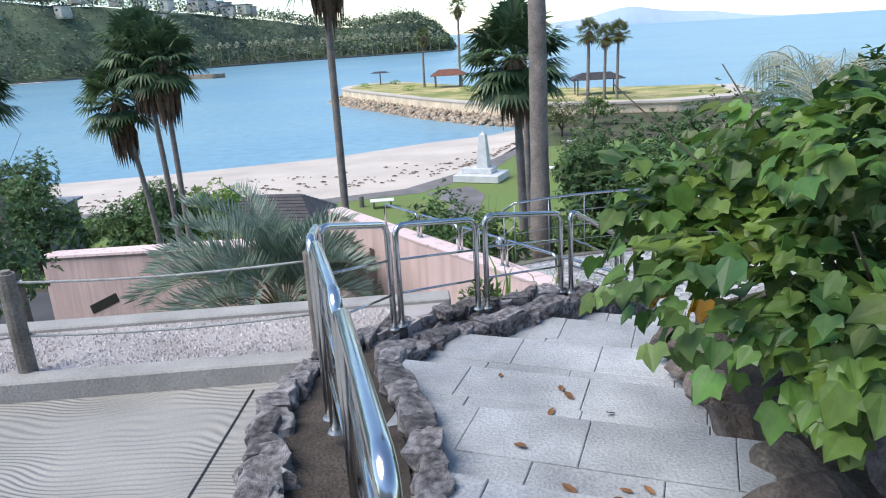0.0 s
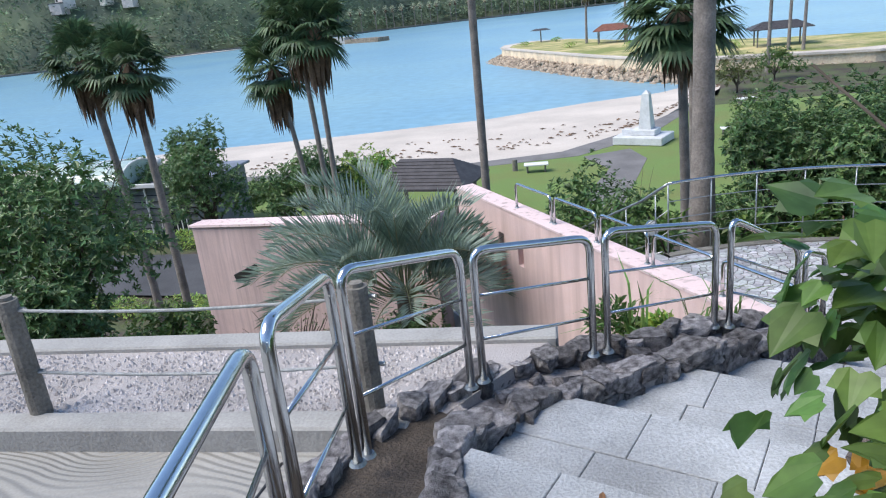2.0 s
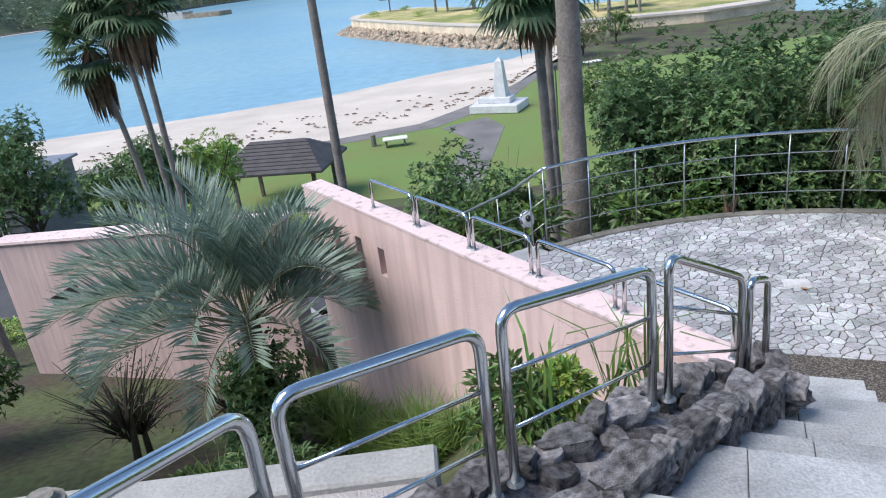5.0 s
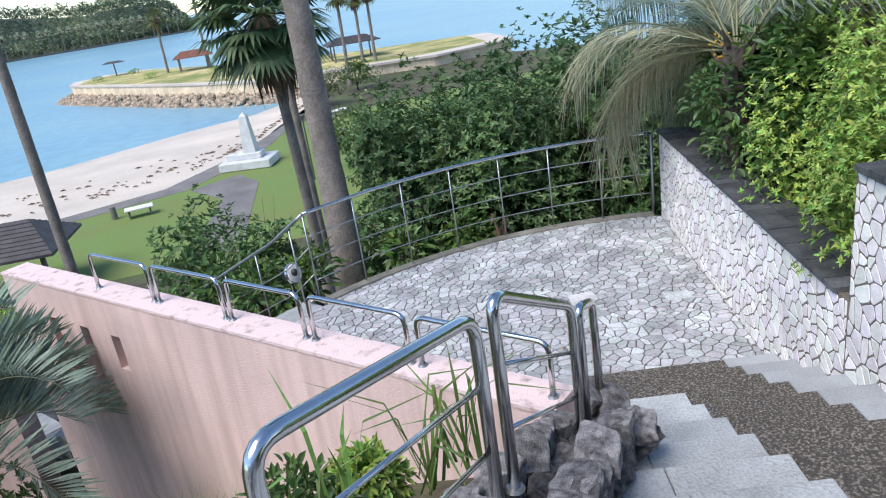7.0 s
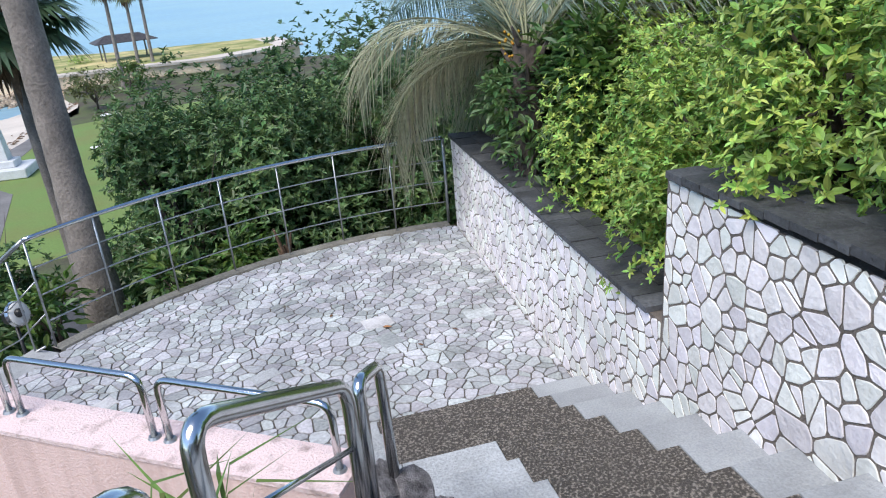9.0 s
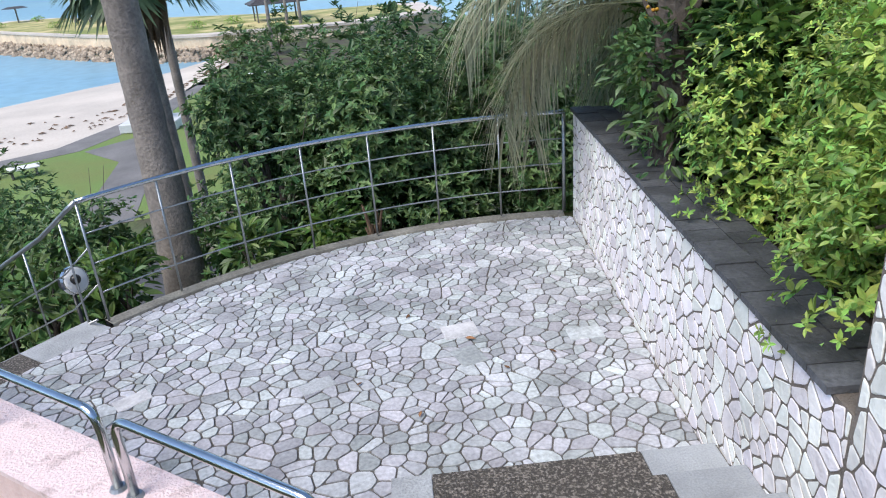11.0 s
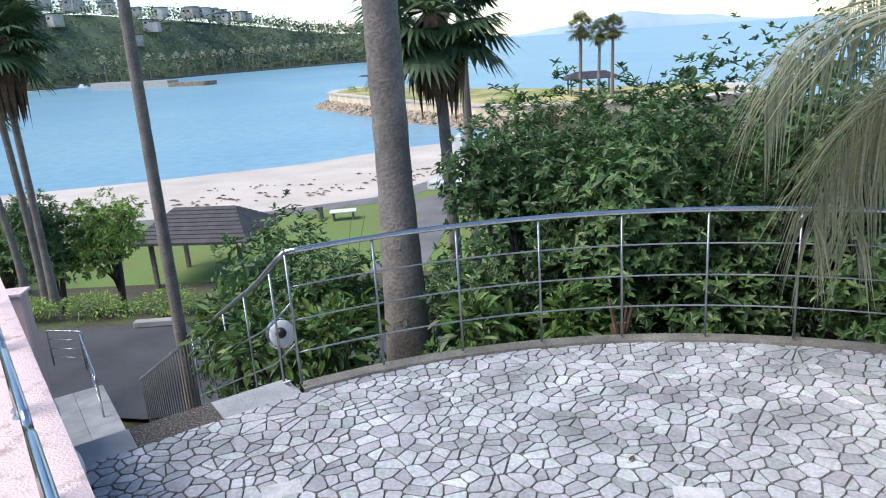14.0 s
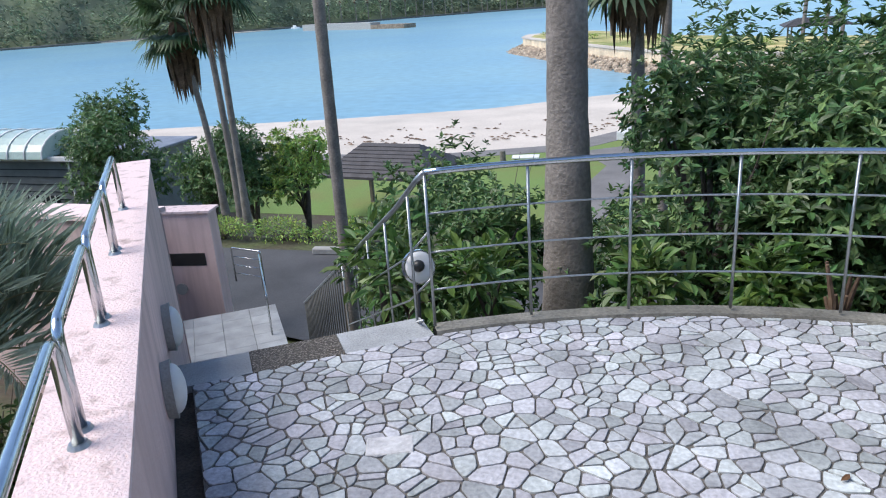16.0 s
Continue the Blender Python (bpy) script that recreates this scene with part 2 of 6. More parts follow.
def fillet(points, radius, steps=5):
    """Rounds the inner corners of a line of points."""
    pts = [Vector(p) for p in points]
    out = [pts[0]]
    for a, b, c in zip(pts, pts[1:], pts[2:]):
        r = min(radius, (a - b).length * 0.49, (c - b).length * 0.49)
        p, q = b + (a - b).normalized() * r, b + (c - b).normalized() * r
        out += [p.lerp(b, u).lerp(b.lerp(q, u), u) for u in [i / steps for i in range(steps + 1)]]
    return out + [pts[-1]]


def tube(bm, points, radius, sides=8, end=None):
    """A round bar along a line of points; end: the radius at its far end."""
    pts = [Vector(p) for p in points]
    rings = []
    side = None
    for i, p in enumerate(pts):
        d = (pts[min(i + 1, len(pts) - 1)] - pts[max(i - 1, 0)]).normalized()
        if side is None:
            side = d.orthogonal().normalized()
        side = (side - d * side.dot(d)).normalized()
        up = d.cross(side)
        r = radius if end is None else radius + (end - radius) * i / (len(pts) - 1)
        rings.append([bm.verts.new(p + (side * math.cos(a) + up * math.sin(a)) * r) for a in [math.tau * k / sides for k in range(sides)]])
    for a, b in zip(rings, rings[1:]):
        for k in range(sides):
            bm.faces.new((a[k], a[(k + 1) % sides], b[(k + 1) % sides], b[k]))
    bm.faces.new(rings[0][::-1])
    bm.faces.new(rings[-1])


def clip(poly, px, py, nx, ny):
    """The part of a convex polygon where (p - (px, py)) . (nx, ny) <= 0."""
    out = []
    k = len(poly)
    for i in range(k):
        a, b = poly[i], poly[(i + 1) % k]
        da, db = (a[0] - px) * nx + (a[1] - py) * ny, (b[0] - px) * nx + (b[1] - py) * ny
        if da <= 0:
            out.append(a)
        if (da < 0 < db) or (db < 0 < da):
            u = da / (da - db)
            out.append((a[0] + (b[0] - a[0]) * u, a[1] + (b[1] - a[1]) * u))
    return out


def area(poly):
    return 0.5 * sum(a[0] * b[1] - b[0] * a[1] for a, b in zip(poly, poly[1:] + poly[:1]))


def clip_to(poly, region):
    """Clips to a convex region given anticlockwise."""
    for a, b in zip(region, region[1:] + region[:1]):
        if len(poly) < 3:
            return []
        poly = clip(poly, a[0], a[1], b[1] - a[1], a[0] - b[0])
    return poly if len(poly) > 2 else []


def broken_stones(x0, y0, x1, y1, step, seed, uneven=0.46, stretch=1.0, leave=0.24):
    """Cells of broken stone over a rectangle: convex polygons about jittered seeds, some seeds left out so that sizes differ."""
    rng = random.Random(seed)
    cols, rows = int((x1 - x0) / step) + 3, int((y1 - y0) / (step * stretch)) + 3
    grid = {}
    for i in range(-1, cols):
        for j in range(-1, rows):
            if rng.random() > leave:
                grid[i, j] = (x0 + (i + 0.5 + rng.uniform(-uneven, uneven)) * step, y0 + (j + 0.5 + rng.uniform(-uneven, uneven)) * step * stretch)
    cells = []
    for (i, j), (px, py) in grid.items():
        cell = [(px - 2 * step, py - 2 * step), (px + 2 * step, py - 2 * step), (px + 2 * step, py + 2 * step), (px - 2 * step, py + 2 * step)]
        for di in range(-3, 4):
            for dj in range(-3, 4):
                q = grid.get((i + di, j + dj))
                if q and (di or dj):
                    cell = clip(cell, (px + q[0]) / 2, (py + q[1]) / 2, q[0] - px, q[1] - py)
        cells.append(cell)
    return cells


def shrink(poly, gap):
    for a, b in list(zip(poly, poly[1:] + poly[:1])):
        dx, dy = b[0] - a[0], b[1] - a[1]
        le = math.hypot(dx, dy)
        if le < 1e-6:
            continue
        nx, ny = dy / le, -dx / le
        poly = clip(poly, a[0] - nx * gap, a[1] - ny * gap, nx, ny)
        if len(poly) < 3:
            return []
    return poly


def stone_mesh(poly, place, low, high, round_in, rng):
    """Corners and faces of one flat stone with a chamfered rim; place(u, v, h) gives a point h off the surface."""
    inner = shrink(poly, round_in)
    if len(inner) < 3:
        return [], []
    cx, cy = sum(p[0] for p in poly) / len(poly), sum(p[1] for p in poly) / len(poly)
    k = len(poly)
    tilt = [rng.uniform(-0.0015, 0.0015) for _ in poly]
    top = [(cx + (p[0] - cx) * f, cy + (p[1] - cy) * f) for p in poly for f in (max(0.5, 1 - round_in / max(0.02, math.hypot(p[0] - cx, p[1] - cy))),)]
    v = [place(x, y, low) for x, y in poly] + [place(x, y, high * 0.6) for x, y in poly] + [place(x, y, high + t) for (x, y), t in zip(top, tilt)]
    f = [tuple(range(2 * k, 3 * k))]
    for i in range(k):
        j = (i + 1) % k
        f += [(i, j, k + j, k + i), (k + i, k + j, 2 * k + j, 2 * k + i)]
    return v, f


def lay_stones(cells, regions, place, material, parent, name, gap, low, high, near, seed, rim=0.012):
    """Stones of their own where near() holds (300 at most), the rest joined."""
    rng = random.Random(seed)
    rest_v, rest_f, made = [], [], 0
    for cell in cells:
        for region in regions:
            p = clip_to(cell, region)
            if not p or abs(area(p)) < 0.0012:
                continue
            p = shrink(p, gap * rng.uniform(0.7, 1.3))
            if len(p) < 3 or abs(area(p)) < 0.0008:
                continue
            # knock sharp corners off
            cut = []
            for a, b in zip(p, p[1:] + p[:1]):
                cut += [(a[0] + (b[0] - a[0]) * 0.14, a[1] + (b[1] - a[1]) * 0.14), (a[0] + (b[0] - a[0]) * 0.86, a[1] + (b[1] - a[1]) * 0.86)]
            v, f = stone_mesh(cut, place, low, high * rng.uniform(0.75, 1.25), rim, rng)
            if not f:
                continue
            cx, cy = sum(q[0] for q in p) / len(p), sum(q[1] for q in p) / len(p)
            if made < 300 and near(cx, cy):
                raw(name, v, f, material, parent)
                made += 1
            else:
                o = len(rest_v)
                rest_v += v
                rest_f += [tuple(i + o for i in q) for q in f]
    if rest_f:
        tagged(raw("stones", rest_v, rest_f, material, parent), kind="stuff")


def smooth_step(a, b, x):
    u = max(0.0, min(1.0, (x - a) / (b - a)))
    return u * u * (3 - 2 * u)


def along(table, x):
    for (a, va), (b, vb) in zip(table, table[1:]):
        if x <= b:
            return va + (vb - va) * max(0.0, (x - a) / (b - a))
    return table[-1][1]


# ---- the lie of the land ----
SEA_Z, PARK_Z = -11.0, -9.5
FALL = [(-60, 1.2), (5.6, 1.0), (6.6, 0.5), (7.6, -0.7), (8.8, -1.7), (10, -2.3), (11.3, -2.5), (13, -3.0), (15.5, -3.7), (18, -4.6), (21, -5.05), (28, -5.2), (36, -8.2), (43, PARK_Z), (300, PARK_Z)]
FALL_RIGHT = [(-60, 1.2), (6.0, 1.2), (9, -0.3), (13.2, -0.35), (15, -1.6), (18, -3.6), (22, -5.0), (28, -6.2), (36, -8.6), (43, PARK_Z), (300, PARK_Z)]


def land(x, y):
    u = smooth_step(-1.5, 1.2, x)
    z = along(FALL, y) * (1 - u) + along(FALL_RIGHT, y) * u
    return z + (0.12 * noise.noise(Vector((x * 0.3, y * 0.3, 0))) if y < 44 else 0.0)


# the shore: back of the beach and the water's edge, from far left to the jetty
BEACH = [(-190, 22, -150, 46), (-120, 40, -105, 62), (-75, 52, -60, 80), (-45, 58, -37, 86), (-28, 60, -20, 92), (-14, 61, -8, 100), (-6, 64, 2, 106), (0, 72, 7, 112), (4, 84, 10, 118), (9, 96, 13, 124)]


def shore_back(x):
    return along([(a, b) for a, b, c, d in BEACH], x)


def build_ground():
    xs = [-400, -250, -160, -110, -80] + [-60 + 2.0 * i for i in range(22)] + [-16 + 0.8 * i for i in range(45)] + [22, 26, 32, 40, 60, 100, 200]
    ys = [-60, -40, -25, -15] + [-8 + 0.8 * i for i in range(66)] + [46, 50, 55, 60, 66, 72, 80, 90, 100, 115, 140, 180]
    v, f = [], []
    for y in ys:
        for x in xs:
            z = land(x, y)
            back = shore_back(x) if x < 9 else 130 - 0.4 * (x - 9)
            if y > back:
                z -= min(6.0, (y - back) * 0.25)
            # hollow under the built terrace and stairs
            if -12 < x < 4.6 and y < 5.2:
                z = min(z, 1.3)
            if 2.2 < x < 5.6 and 5 < y < 9.4:
                z = min(z, -0.4)
            if 0.1 < x < 4.4 and 2.0 < y < 7.5:
                z = min(z, 0.4)
            v.append((x, y, z))
    w = len(xs)
    for j in range(len(ys) - 1):
        for i in range(w - 1):
            f.append((j * w + i, j * w + i + 1, j * w + w + i + 1, j * w + w + i))
    tagged(raw("ground", v, f, GROUND, smooth=True), "sloping garden earth with patches of grass", "ground", kind="structure")


build_ground()

bm = bmesh.new()
bmesh.ops.create_grid(bm, x_segments=1, y_segments=1, size=4600)
tagged(mesh_ob("water", bm, SEA), "calm turquoise sea of a bay", "sea", kind="structure").location.z = SEA_Z

v, f = [], []
for i, (a, b, c, d) in enumerate(BEACH):
    for k in range(7):
        u = k / 6
        n = 0.25 * noise.noise(Vector((a * 0.1, k, 0)))
        v.append((a + (c - a) * u * 1.25, b + (d - b) * u * 1.25, PARK_Z + 0.02 - 1.52 * u ** 1.2 * 1.25 + (n if 0 < k < 6 else 0) * 0.3))
    if i:
        f += [((i - 1) * 7 + k, i * 7 + k, i * 7 + k + 1, (i - 1) * 7 + k + 1) for k in range(6)]
tagged(raw("beach", v, f, SAND, smooth=True), "pale sand beach curving round the bay", "beach", kind="structure")


v, f = [], []
rng = random.Random(61)
for _ in range(320):
    i = rng.randrange(2, len(BEACH) - 1)
    u, w = rng.random(), 0.10 + 0.12 * rng.random() + (0.15 if rng.random() < 0.2 else 0.0)
    (a, b, c, d), (e, g, h, j) = BEACH[i], BEACH[i + 1]
    p0, p1 = (a + (c - a) * w * 1.25, b + (d - b) * w * 1.25), (e + (h - e) * w * 1.25, g + (j - g) * w * 1.25)
    x, y = p0[0] + (p1[0] - p0[0]) * u, p0[1] + (p1[1] - p0[1]) * u
    z = PARK_Z + 0.06 - 1.9 * w ** 1.2
    r, o = rng.uniform(0.05, 0.2), len(v)
    v += [(x + r * rng.uniform(1.0, 2.5) * math.cos(k * 1.05), y + r * rng.uniform(0.5, 1.2) * math.sin(k * 1.05), z + 0.02) for k in range(6)] + [(x, y, z + 0.12)]
    f += [(o + k, o + (k + 1) % 6, o + 6) for k in range(6)]
tagged(raw("seaweed", v, f, SKIRT), "dark dry seaweed strewn along the tide line", "seaweed", kind="stuff")


def sheet(name, poly, z, material, label, category):
    bm = bmesh.new()
    prism(bm, poly, z - 0.25, z)
    return tagged(mesh_ob(name, bm, material), label, category, kind="structure")


sheet("lawn", [(-60, 44), (40, 44), (40, 90), (6, 84), (0, 72), (-6, 63.5), (-14, 60.5), (-28, 59.5), (-45, 57.5)], PARK_Z + 0.012, LAWN, "mown park lawn behind the beach", "lawn")
sheet("path_1", [(-60, 55.5), (-28, 58), (-14, 59), (-5, 62), (1, 70), (5.6, 84), (4.6, 84.3), (-0.6, 72.5), (-6.6, 64), (-14.4, 61), (-28, 60), (-60, 57.6)], PARK_Z + 0.03, PATHWAY, "grey path along the back of the beach", "path")
sheet("path_2", [(-4.2, 44), (-1.2, 44), (0.6, 60), (-0.8, 64), (-4.6, 61.6), (-2.2, 57)], PARK_Z + 0.034, PATHWAY, "grey park path across the lawn", "path")


def draped(name, rows, material, label, category, lift=0.03):
    """A strip laid over the land from pairs of edge points."""
    v, f = [], []
    for i, (ax, ay, bx, by) in enumerate(rows):
        for k in range(5):
            u = k / 4
            x, y = ax + (bx - ax) * u, ay + (by - ay) * u
            v.append((x, y, max(land(x, y) + lift, -5.1)))
        if i:
            f += [((i - 1) * 5 + k, i * 5 + k, i * 5 + k + 1, (i - 1) * 5 + k + 1) for k in range(4)]
    return tagged(raw(name, v, f, material, smooth=True), label, category, kind="structure")


draped("road", [(-45, 20.5, -45, 26.0), (-32, 21.0, -32, 26.0), (-22, 21.6, -22, 26.0), (-15, 21.8, -15, 26.2), (-10, 21.4, -10, 26.4), (-5, 20.2, -5, 26.6), (0, 20.6, 0, 26.4), (8, 22, 8, 26.2)], TARMAC, "narrow grey asphalt road below the garden", "road", 0.12)

# ---- the granite stairs ----
UP, ACROSS = Vector((-0.29, -0.957, 0)), Vector((0.957, -0.29, 0))
FOOT = Vector((0.29 * 9.458, 0.957 * 9.458, 0))


def st(s, w, z=0.0):
    """A point s metres up the stairs' run and w metres across, at height z."""
    return FOOT + UP * s + ACROSS * w + Vector((0, 0, z))


NOSES = [(0.2 + 0.36 * k, 0.155 * (k + 1)) for k in range(8)] + [(3.07, 1.395), (3.4, 1.55), (3.95, 1.705), (4.73, 1.86), (5.5, 2.015), (6.2, 2.17), (6.95, 2.325), (7.7, 2.48), (12.5, 2.635)]


def wall_w(s):
    """How far across the white wall stands."""
    return 1.575 - 0.028 * s


def slab(parent, s0, s1, w0, w1, z, material, thick=0.15, name="slab"):
    p = [st(s0, w0), st(s0, w1), st(s1, w1), st(s1, w0)]
    b = 0.004
    q = [st(s0 + b, w0 + b), st(s0 + b, w1 - b), st(s1 - b, w1 - b), st(s1 - b, w0 + b)]
    v = [(a.x, a.y, z - thick) for a in p] + [(a.x, a.y, z - b) for a in p] + [(a.x, a.y, z) for a in q]
    f = [(8, 9, 10, 11)]
    for i in range(4):
        j = (i + 1) % 4
        f += [(i, j, 4 + j, 4 + i), (4 + i, 4 + j, 8 + j, 8 + i)]
    return raw(name, v, f, material, parent)


def left_w(s):
    """The stairs' edge at the lava wall."""
    return along([(-0.5, -0.2), (2.5, -0.2), (2.85, -0.24), (3.35, -0.53), (4.05, -0.68), (4.84, -1.2), (5.44, -1.2), (6.31, -0.82), (6.61, -0.6), (7.57, -0.15), (8.5, 0.12), (12, 0.12)], s)


def right_w(s):
    return along([(0, wall_w(0)), (3.6, wall_w(3.6)), (3.9, 1.45), (4.9, 1.42), (5.0, 0.2), (5.3, 0.25), (6.5, 0.62), (8, 1.3), (12, 1.5)], s)


stairs = tagged(new("stairs"), "grey granite garden stairs with washed gravel strips", "stairs", kind="structure")
rng = random.Random(4)
core = bmesh.new()
for k, (s, z) in enumerate(NOSES[:-1]):
    s1 = NOSES[k + 1][0]
    wl, wr = (left_w(s) if k < 9 else left_w(s1) - 0.2), right_w(s + 0.01) if k < 9 else 2.0
    quad = [st(s + 0.01, wl + 0.006), st(s + 0.01, wr), st(s1 + 0.012, wr), st(s1 + 0.012, wl + 0.006)]
    prism(core, [(p.x, p.y) for p in quad], z - 0.45 if k > 2 else -0.3, z - 0.012)
    if k < 9:
        a, b = (0.02, 1.15) if k < 3 else (0.53, 1.17)
        if k >= 3:
            slab(stairs, s, s1, wl, 0.0, z, GRANITE)
            slab(stairs, s, s1, 0.005, a - 0.004, z, GRANITE)
        else:
            slab(stairs, s, s1, wl, a - 0.004, z, GRANITE)
        slab(stairs, s, s1, a, b, z - 0.003, GRAVEL_WASH, name="gravel_strip")
        slab(stairs, s, s1, b + 0.004, wall_w(s) - 0.01, z, GRANITE_DARK)
    else:
        depth = s1 - s
        rows = max(1, round(depth / 0.38))
        for r in range(rows):
            ra, rb = s + depth * r / rows, s + depth * (r + 1) / rows
            lw, rw = min(left_w(ra), left_w(rb)) - 0.06, right_w((ra + rb) / 2) + 0.12
            w = lw - rng.uniform(0, 0.4)
            while w < rw:
                e = w + rng.choice((0.52, 0.6, 0.68))
                if e > lw:
                    slab(stairs, ra + 0.0018, rb - 0.0018, max(w, lw) + 0.0018, min(e, rw) - 0.0018, z + rng.uniform(-0.003, 0.003), GRANITE)
                w = e
part("core", core, JOINT, stairs)

# ---- the paved landing ----
WALL_A, WALL_B = Vector((5.47, 12.06, 0)), Vector((3.26, 5.78, 0))
WALL_DIR = (WALL_B - WALL_A).normalized()
WALL_OUT = Vector((WALL_DIR.y, -WALL_DIR.x, 0))
if WALL_OUT.x > 0:
    WALL_OUT = -WALL_OUT
ARC_C, ARC_R = Vector((3.42, 7.52, 0)), 5.03
ARC_A, ARC_B = math.atan2(12.10 - 7.52, 5.40 - 3.42), math.atan2(11.88 - 7.52, 0.985 - 3.42)


def arc(u, r=ARC_R, z=0.0):
    a = ARC_A + (ARC_B - ARC_A) * u
    return Vector((ARC_C.x + r * math.cos(a), ARC_C.y + r * math.sin(a), z))


PINK_A, PINK_DIR = Vector((2.02, 7.63, 0)), Vector((-0.62, 0.785, 0)).normalized()
PINK_SIDE = Vector((PINK_DIR.y, -PINK_DIR.x, 0))
PINK_LEN = 6.95


def pk(u, side, z=0.0):
    return PINK_A + PINK_DIR * u + PINK_SIDE * side + Vector((0, 0, z))


LOW_A, LOW_B = Vector((-0.36, 10.87, 0)), Vector((0.985, 11.86, 0))
LEDGE0 = (LOW_B - LOW_A).normalized()
edge_pts = [arc(i / 14, ARC_R - 0.05) for i in range(15)]
foot_l, foot_r = st(0.21, -0.2), st(0.21, wall_w(0.2))
region_a = [(p.x, p.y) for p in ([foot_l, foot_r, WALL_A] + edge_pts[1:-1] + [LOW_B, LOW_A + LEDGE0 * 0.12, pk(2.36, 0.28)])]
region_b = [(p.x, p.y) for p in (st(2.5, -0.2), foot_l, pk(2.36, 0.28), pk(0.0, 0.28))]
region_b = region_b if area(region_b) > 0 else region_b[::-1]
landing = tagged(new("landing"), "landing of broken pale stone with grey joints", "paving", kind="structure")
bm = bmesh.new()
prism(bm, region_a, -0.4, -0.006)
part("bed", bm, JOINT, landing)
bm = bmesh.new()
prism(bm, region_b, -0.4, -0.007)
part("bed", bm, JOINT, landing)
lay_stones(broken_stones(-0.8, 6.5, 6.0, 12.8, 0.088, 11, 0.5, 0.82, 0.40), [region_a, region_b], lambda x, y, h: (x, y, h), PAVE, landing, "paving_stone", 0.0056, -0.02, 0.004, lambda x, y: x < 2.2 and y > 8.6, 12, 0.004)
# a few larger squared slabs set among the broken stone
for x, y, w, d, turn, m in ((3.51, 10.42, 0.27, 0.21, -8, SLABSTONE), (3.43, 10.06, 0.20, 0.24, 4, PAVE), (1.15, 10.62, 0.24, 0.15, 20, SLABSTONE), (4.32, 9.95, 0.26, 0.17, -15, PAVE), (2.35, 10.2, 0.24, 0.14, 10, GRANITE)):
    bm = bmesh.new()
    box(bm, (x, y, -0.004), (w, d, 0.024), turn, 0.005)
    part("squared_slab", bm, m, landing)
bm = bmesh.new()
prism(bm, [tuple(p.xy) for p in (pk(0, 0.146), pk(4.25, 0.146), pk(4.25, 0.3), pk(0, 0.3))], -0.4, -0.05)
part("drain_gap", bm, SOIL, landing)
# raised rim under the curved rail
bm = bmesh.new()
n = 28
ring = []
for i in range(n + 1):
    ring.append([bm.verts.new(arc(i / n, r, z)) for r, z in ((ARC_R - 0.06, -0.02), (ARC_R - 0.05, 0.022), (ARC_R + 0.08, 0.022), (ARC_R + 0.11, -0.9))])
for a, b in zip(ring, ring[1:]):
    for k in range(3):
        bm.faces.new((a[k], a[k + 1], b[k + 1], b[k]))
tagged(mesh_ob("trim_landing_rim", bm, mat("rim_stone", (0.22, 0.21, 0.18), 0.9, 3, 0.4, 0.4, 40)), "low concrete rim round the landing", "rim", kind="structure")

# ---- the white stone wall ----
WL = (WALL_B - WALL_A).length
STEP_U = 4.93


def wall_top(u):
    return 1.11 if u < STEP_U else 1.95 + (u - STEP_U) * 0.05


def ww(u, out, z):
    return WALL_A + WALL_DIR * u + WALL_OUT * out + Vector((0, 0, z))


wall_white = tagged(new("wall_white_stone"), "retaining wall of broken white stone with dark joints", "wall", kind="structure")
for u0, u1, zt in ((0, STEP_U, 1.11), (STEP_U, WL, 1.95)):
    bm = bmesh.new()
    c = [ww(u0, -0.012, 0), ww(u1, -0.012, 0), ww(u1, -0.34, 0), ww(u0, -0.34, 0)]
    prism(bm, [(p.x, p.y) for p in c], -0.5, zt)
    part("mortar", bm, WALLJOINT, wall_white)
regs = [[(0, -0.1), (STEP_U - 0.004, -0.1), (STEP_U - 0.004, 1.11), (0, 1.11)], [(STEP_U + 0.004, -0.1), (WL, -0.1), (WL, 1.98), (STEP_U + 0.004, 1.94)]]
lay_stones(broken_stones(-0.3, -0.3, WL + 0.3, 2.2, 0.072, 21, 0.5, 1.3, 0.38), regs, lambda u, z, h: tuple(ww(u, h - 0.012, z)), WALLSTONE, wall_white, "wall_stone", 0.0060, -0.01, 0.004, lambda u, z: u > 2.6, 22, 0.004)
rng = random.Random(8)
for j in range(2):
    for k in range(44):
        u0 = k * 0.155 + (0.07 if j else 0)
        u1 = min(u0 + 0.149, WL)
        if u1 - u0 < 0.05:
            continue
        z = 1.112 if u1 < STEP_U + 0.02 else 1.955 + (u0 - STEP_U) * 0.05
        if u0 < STEP_U < u1:
            continue
        o0, o1 = (0.02, -0.185) if j == 0 else (-0.19, -0.37)
        b2 = bmesh.new()
        q = [ww(u0, o0, 0), ww(u1, o0, 0), ww(u1, o1, 0), ww(u0, o1, 0)]
        prism(b2, [(p.x, p.y) for p in q], z, z + 0.035 + rng.uniform(-0.004, 0.004))
        part("coping_slate", b2, COPING, wall_white)

# ---- the pink wall ----
SLOTS = [(5.98, 6.16, -0.37, 0.45), (5.33, 5.50, -0.46, 0.45), (4.75, 4.91, 0.07, 0.45)]


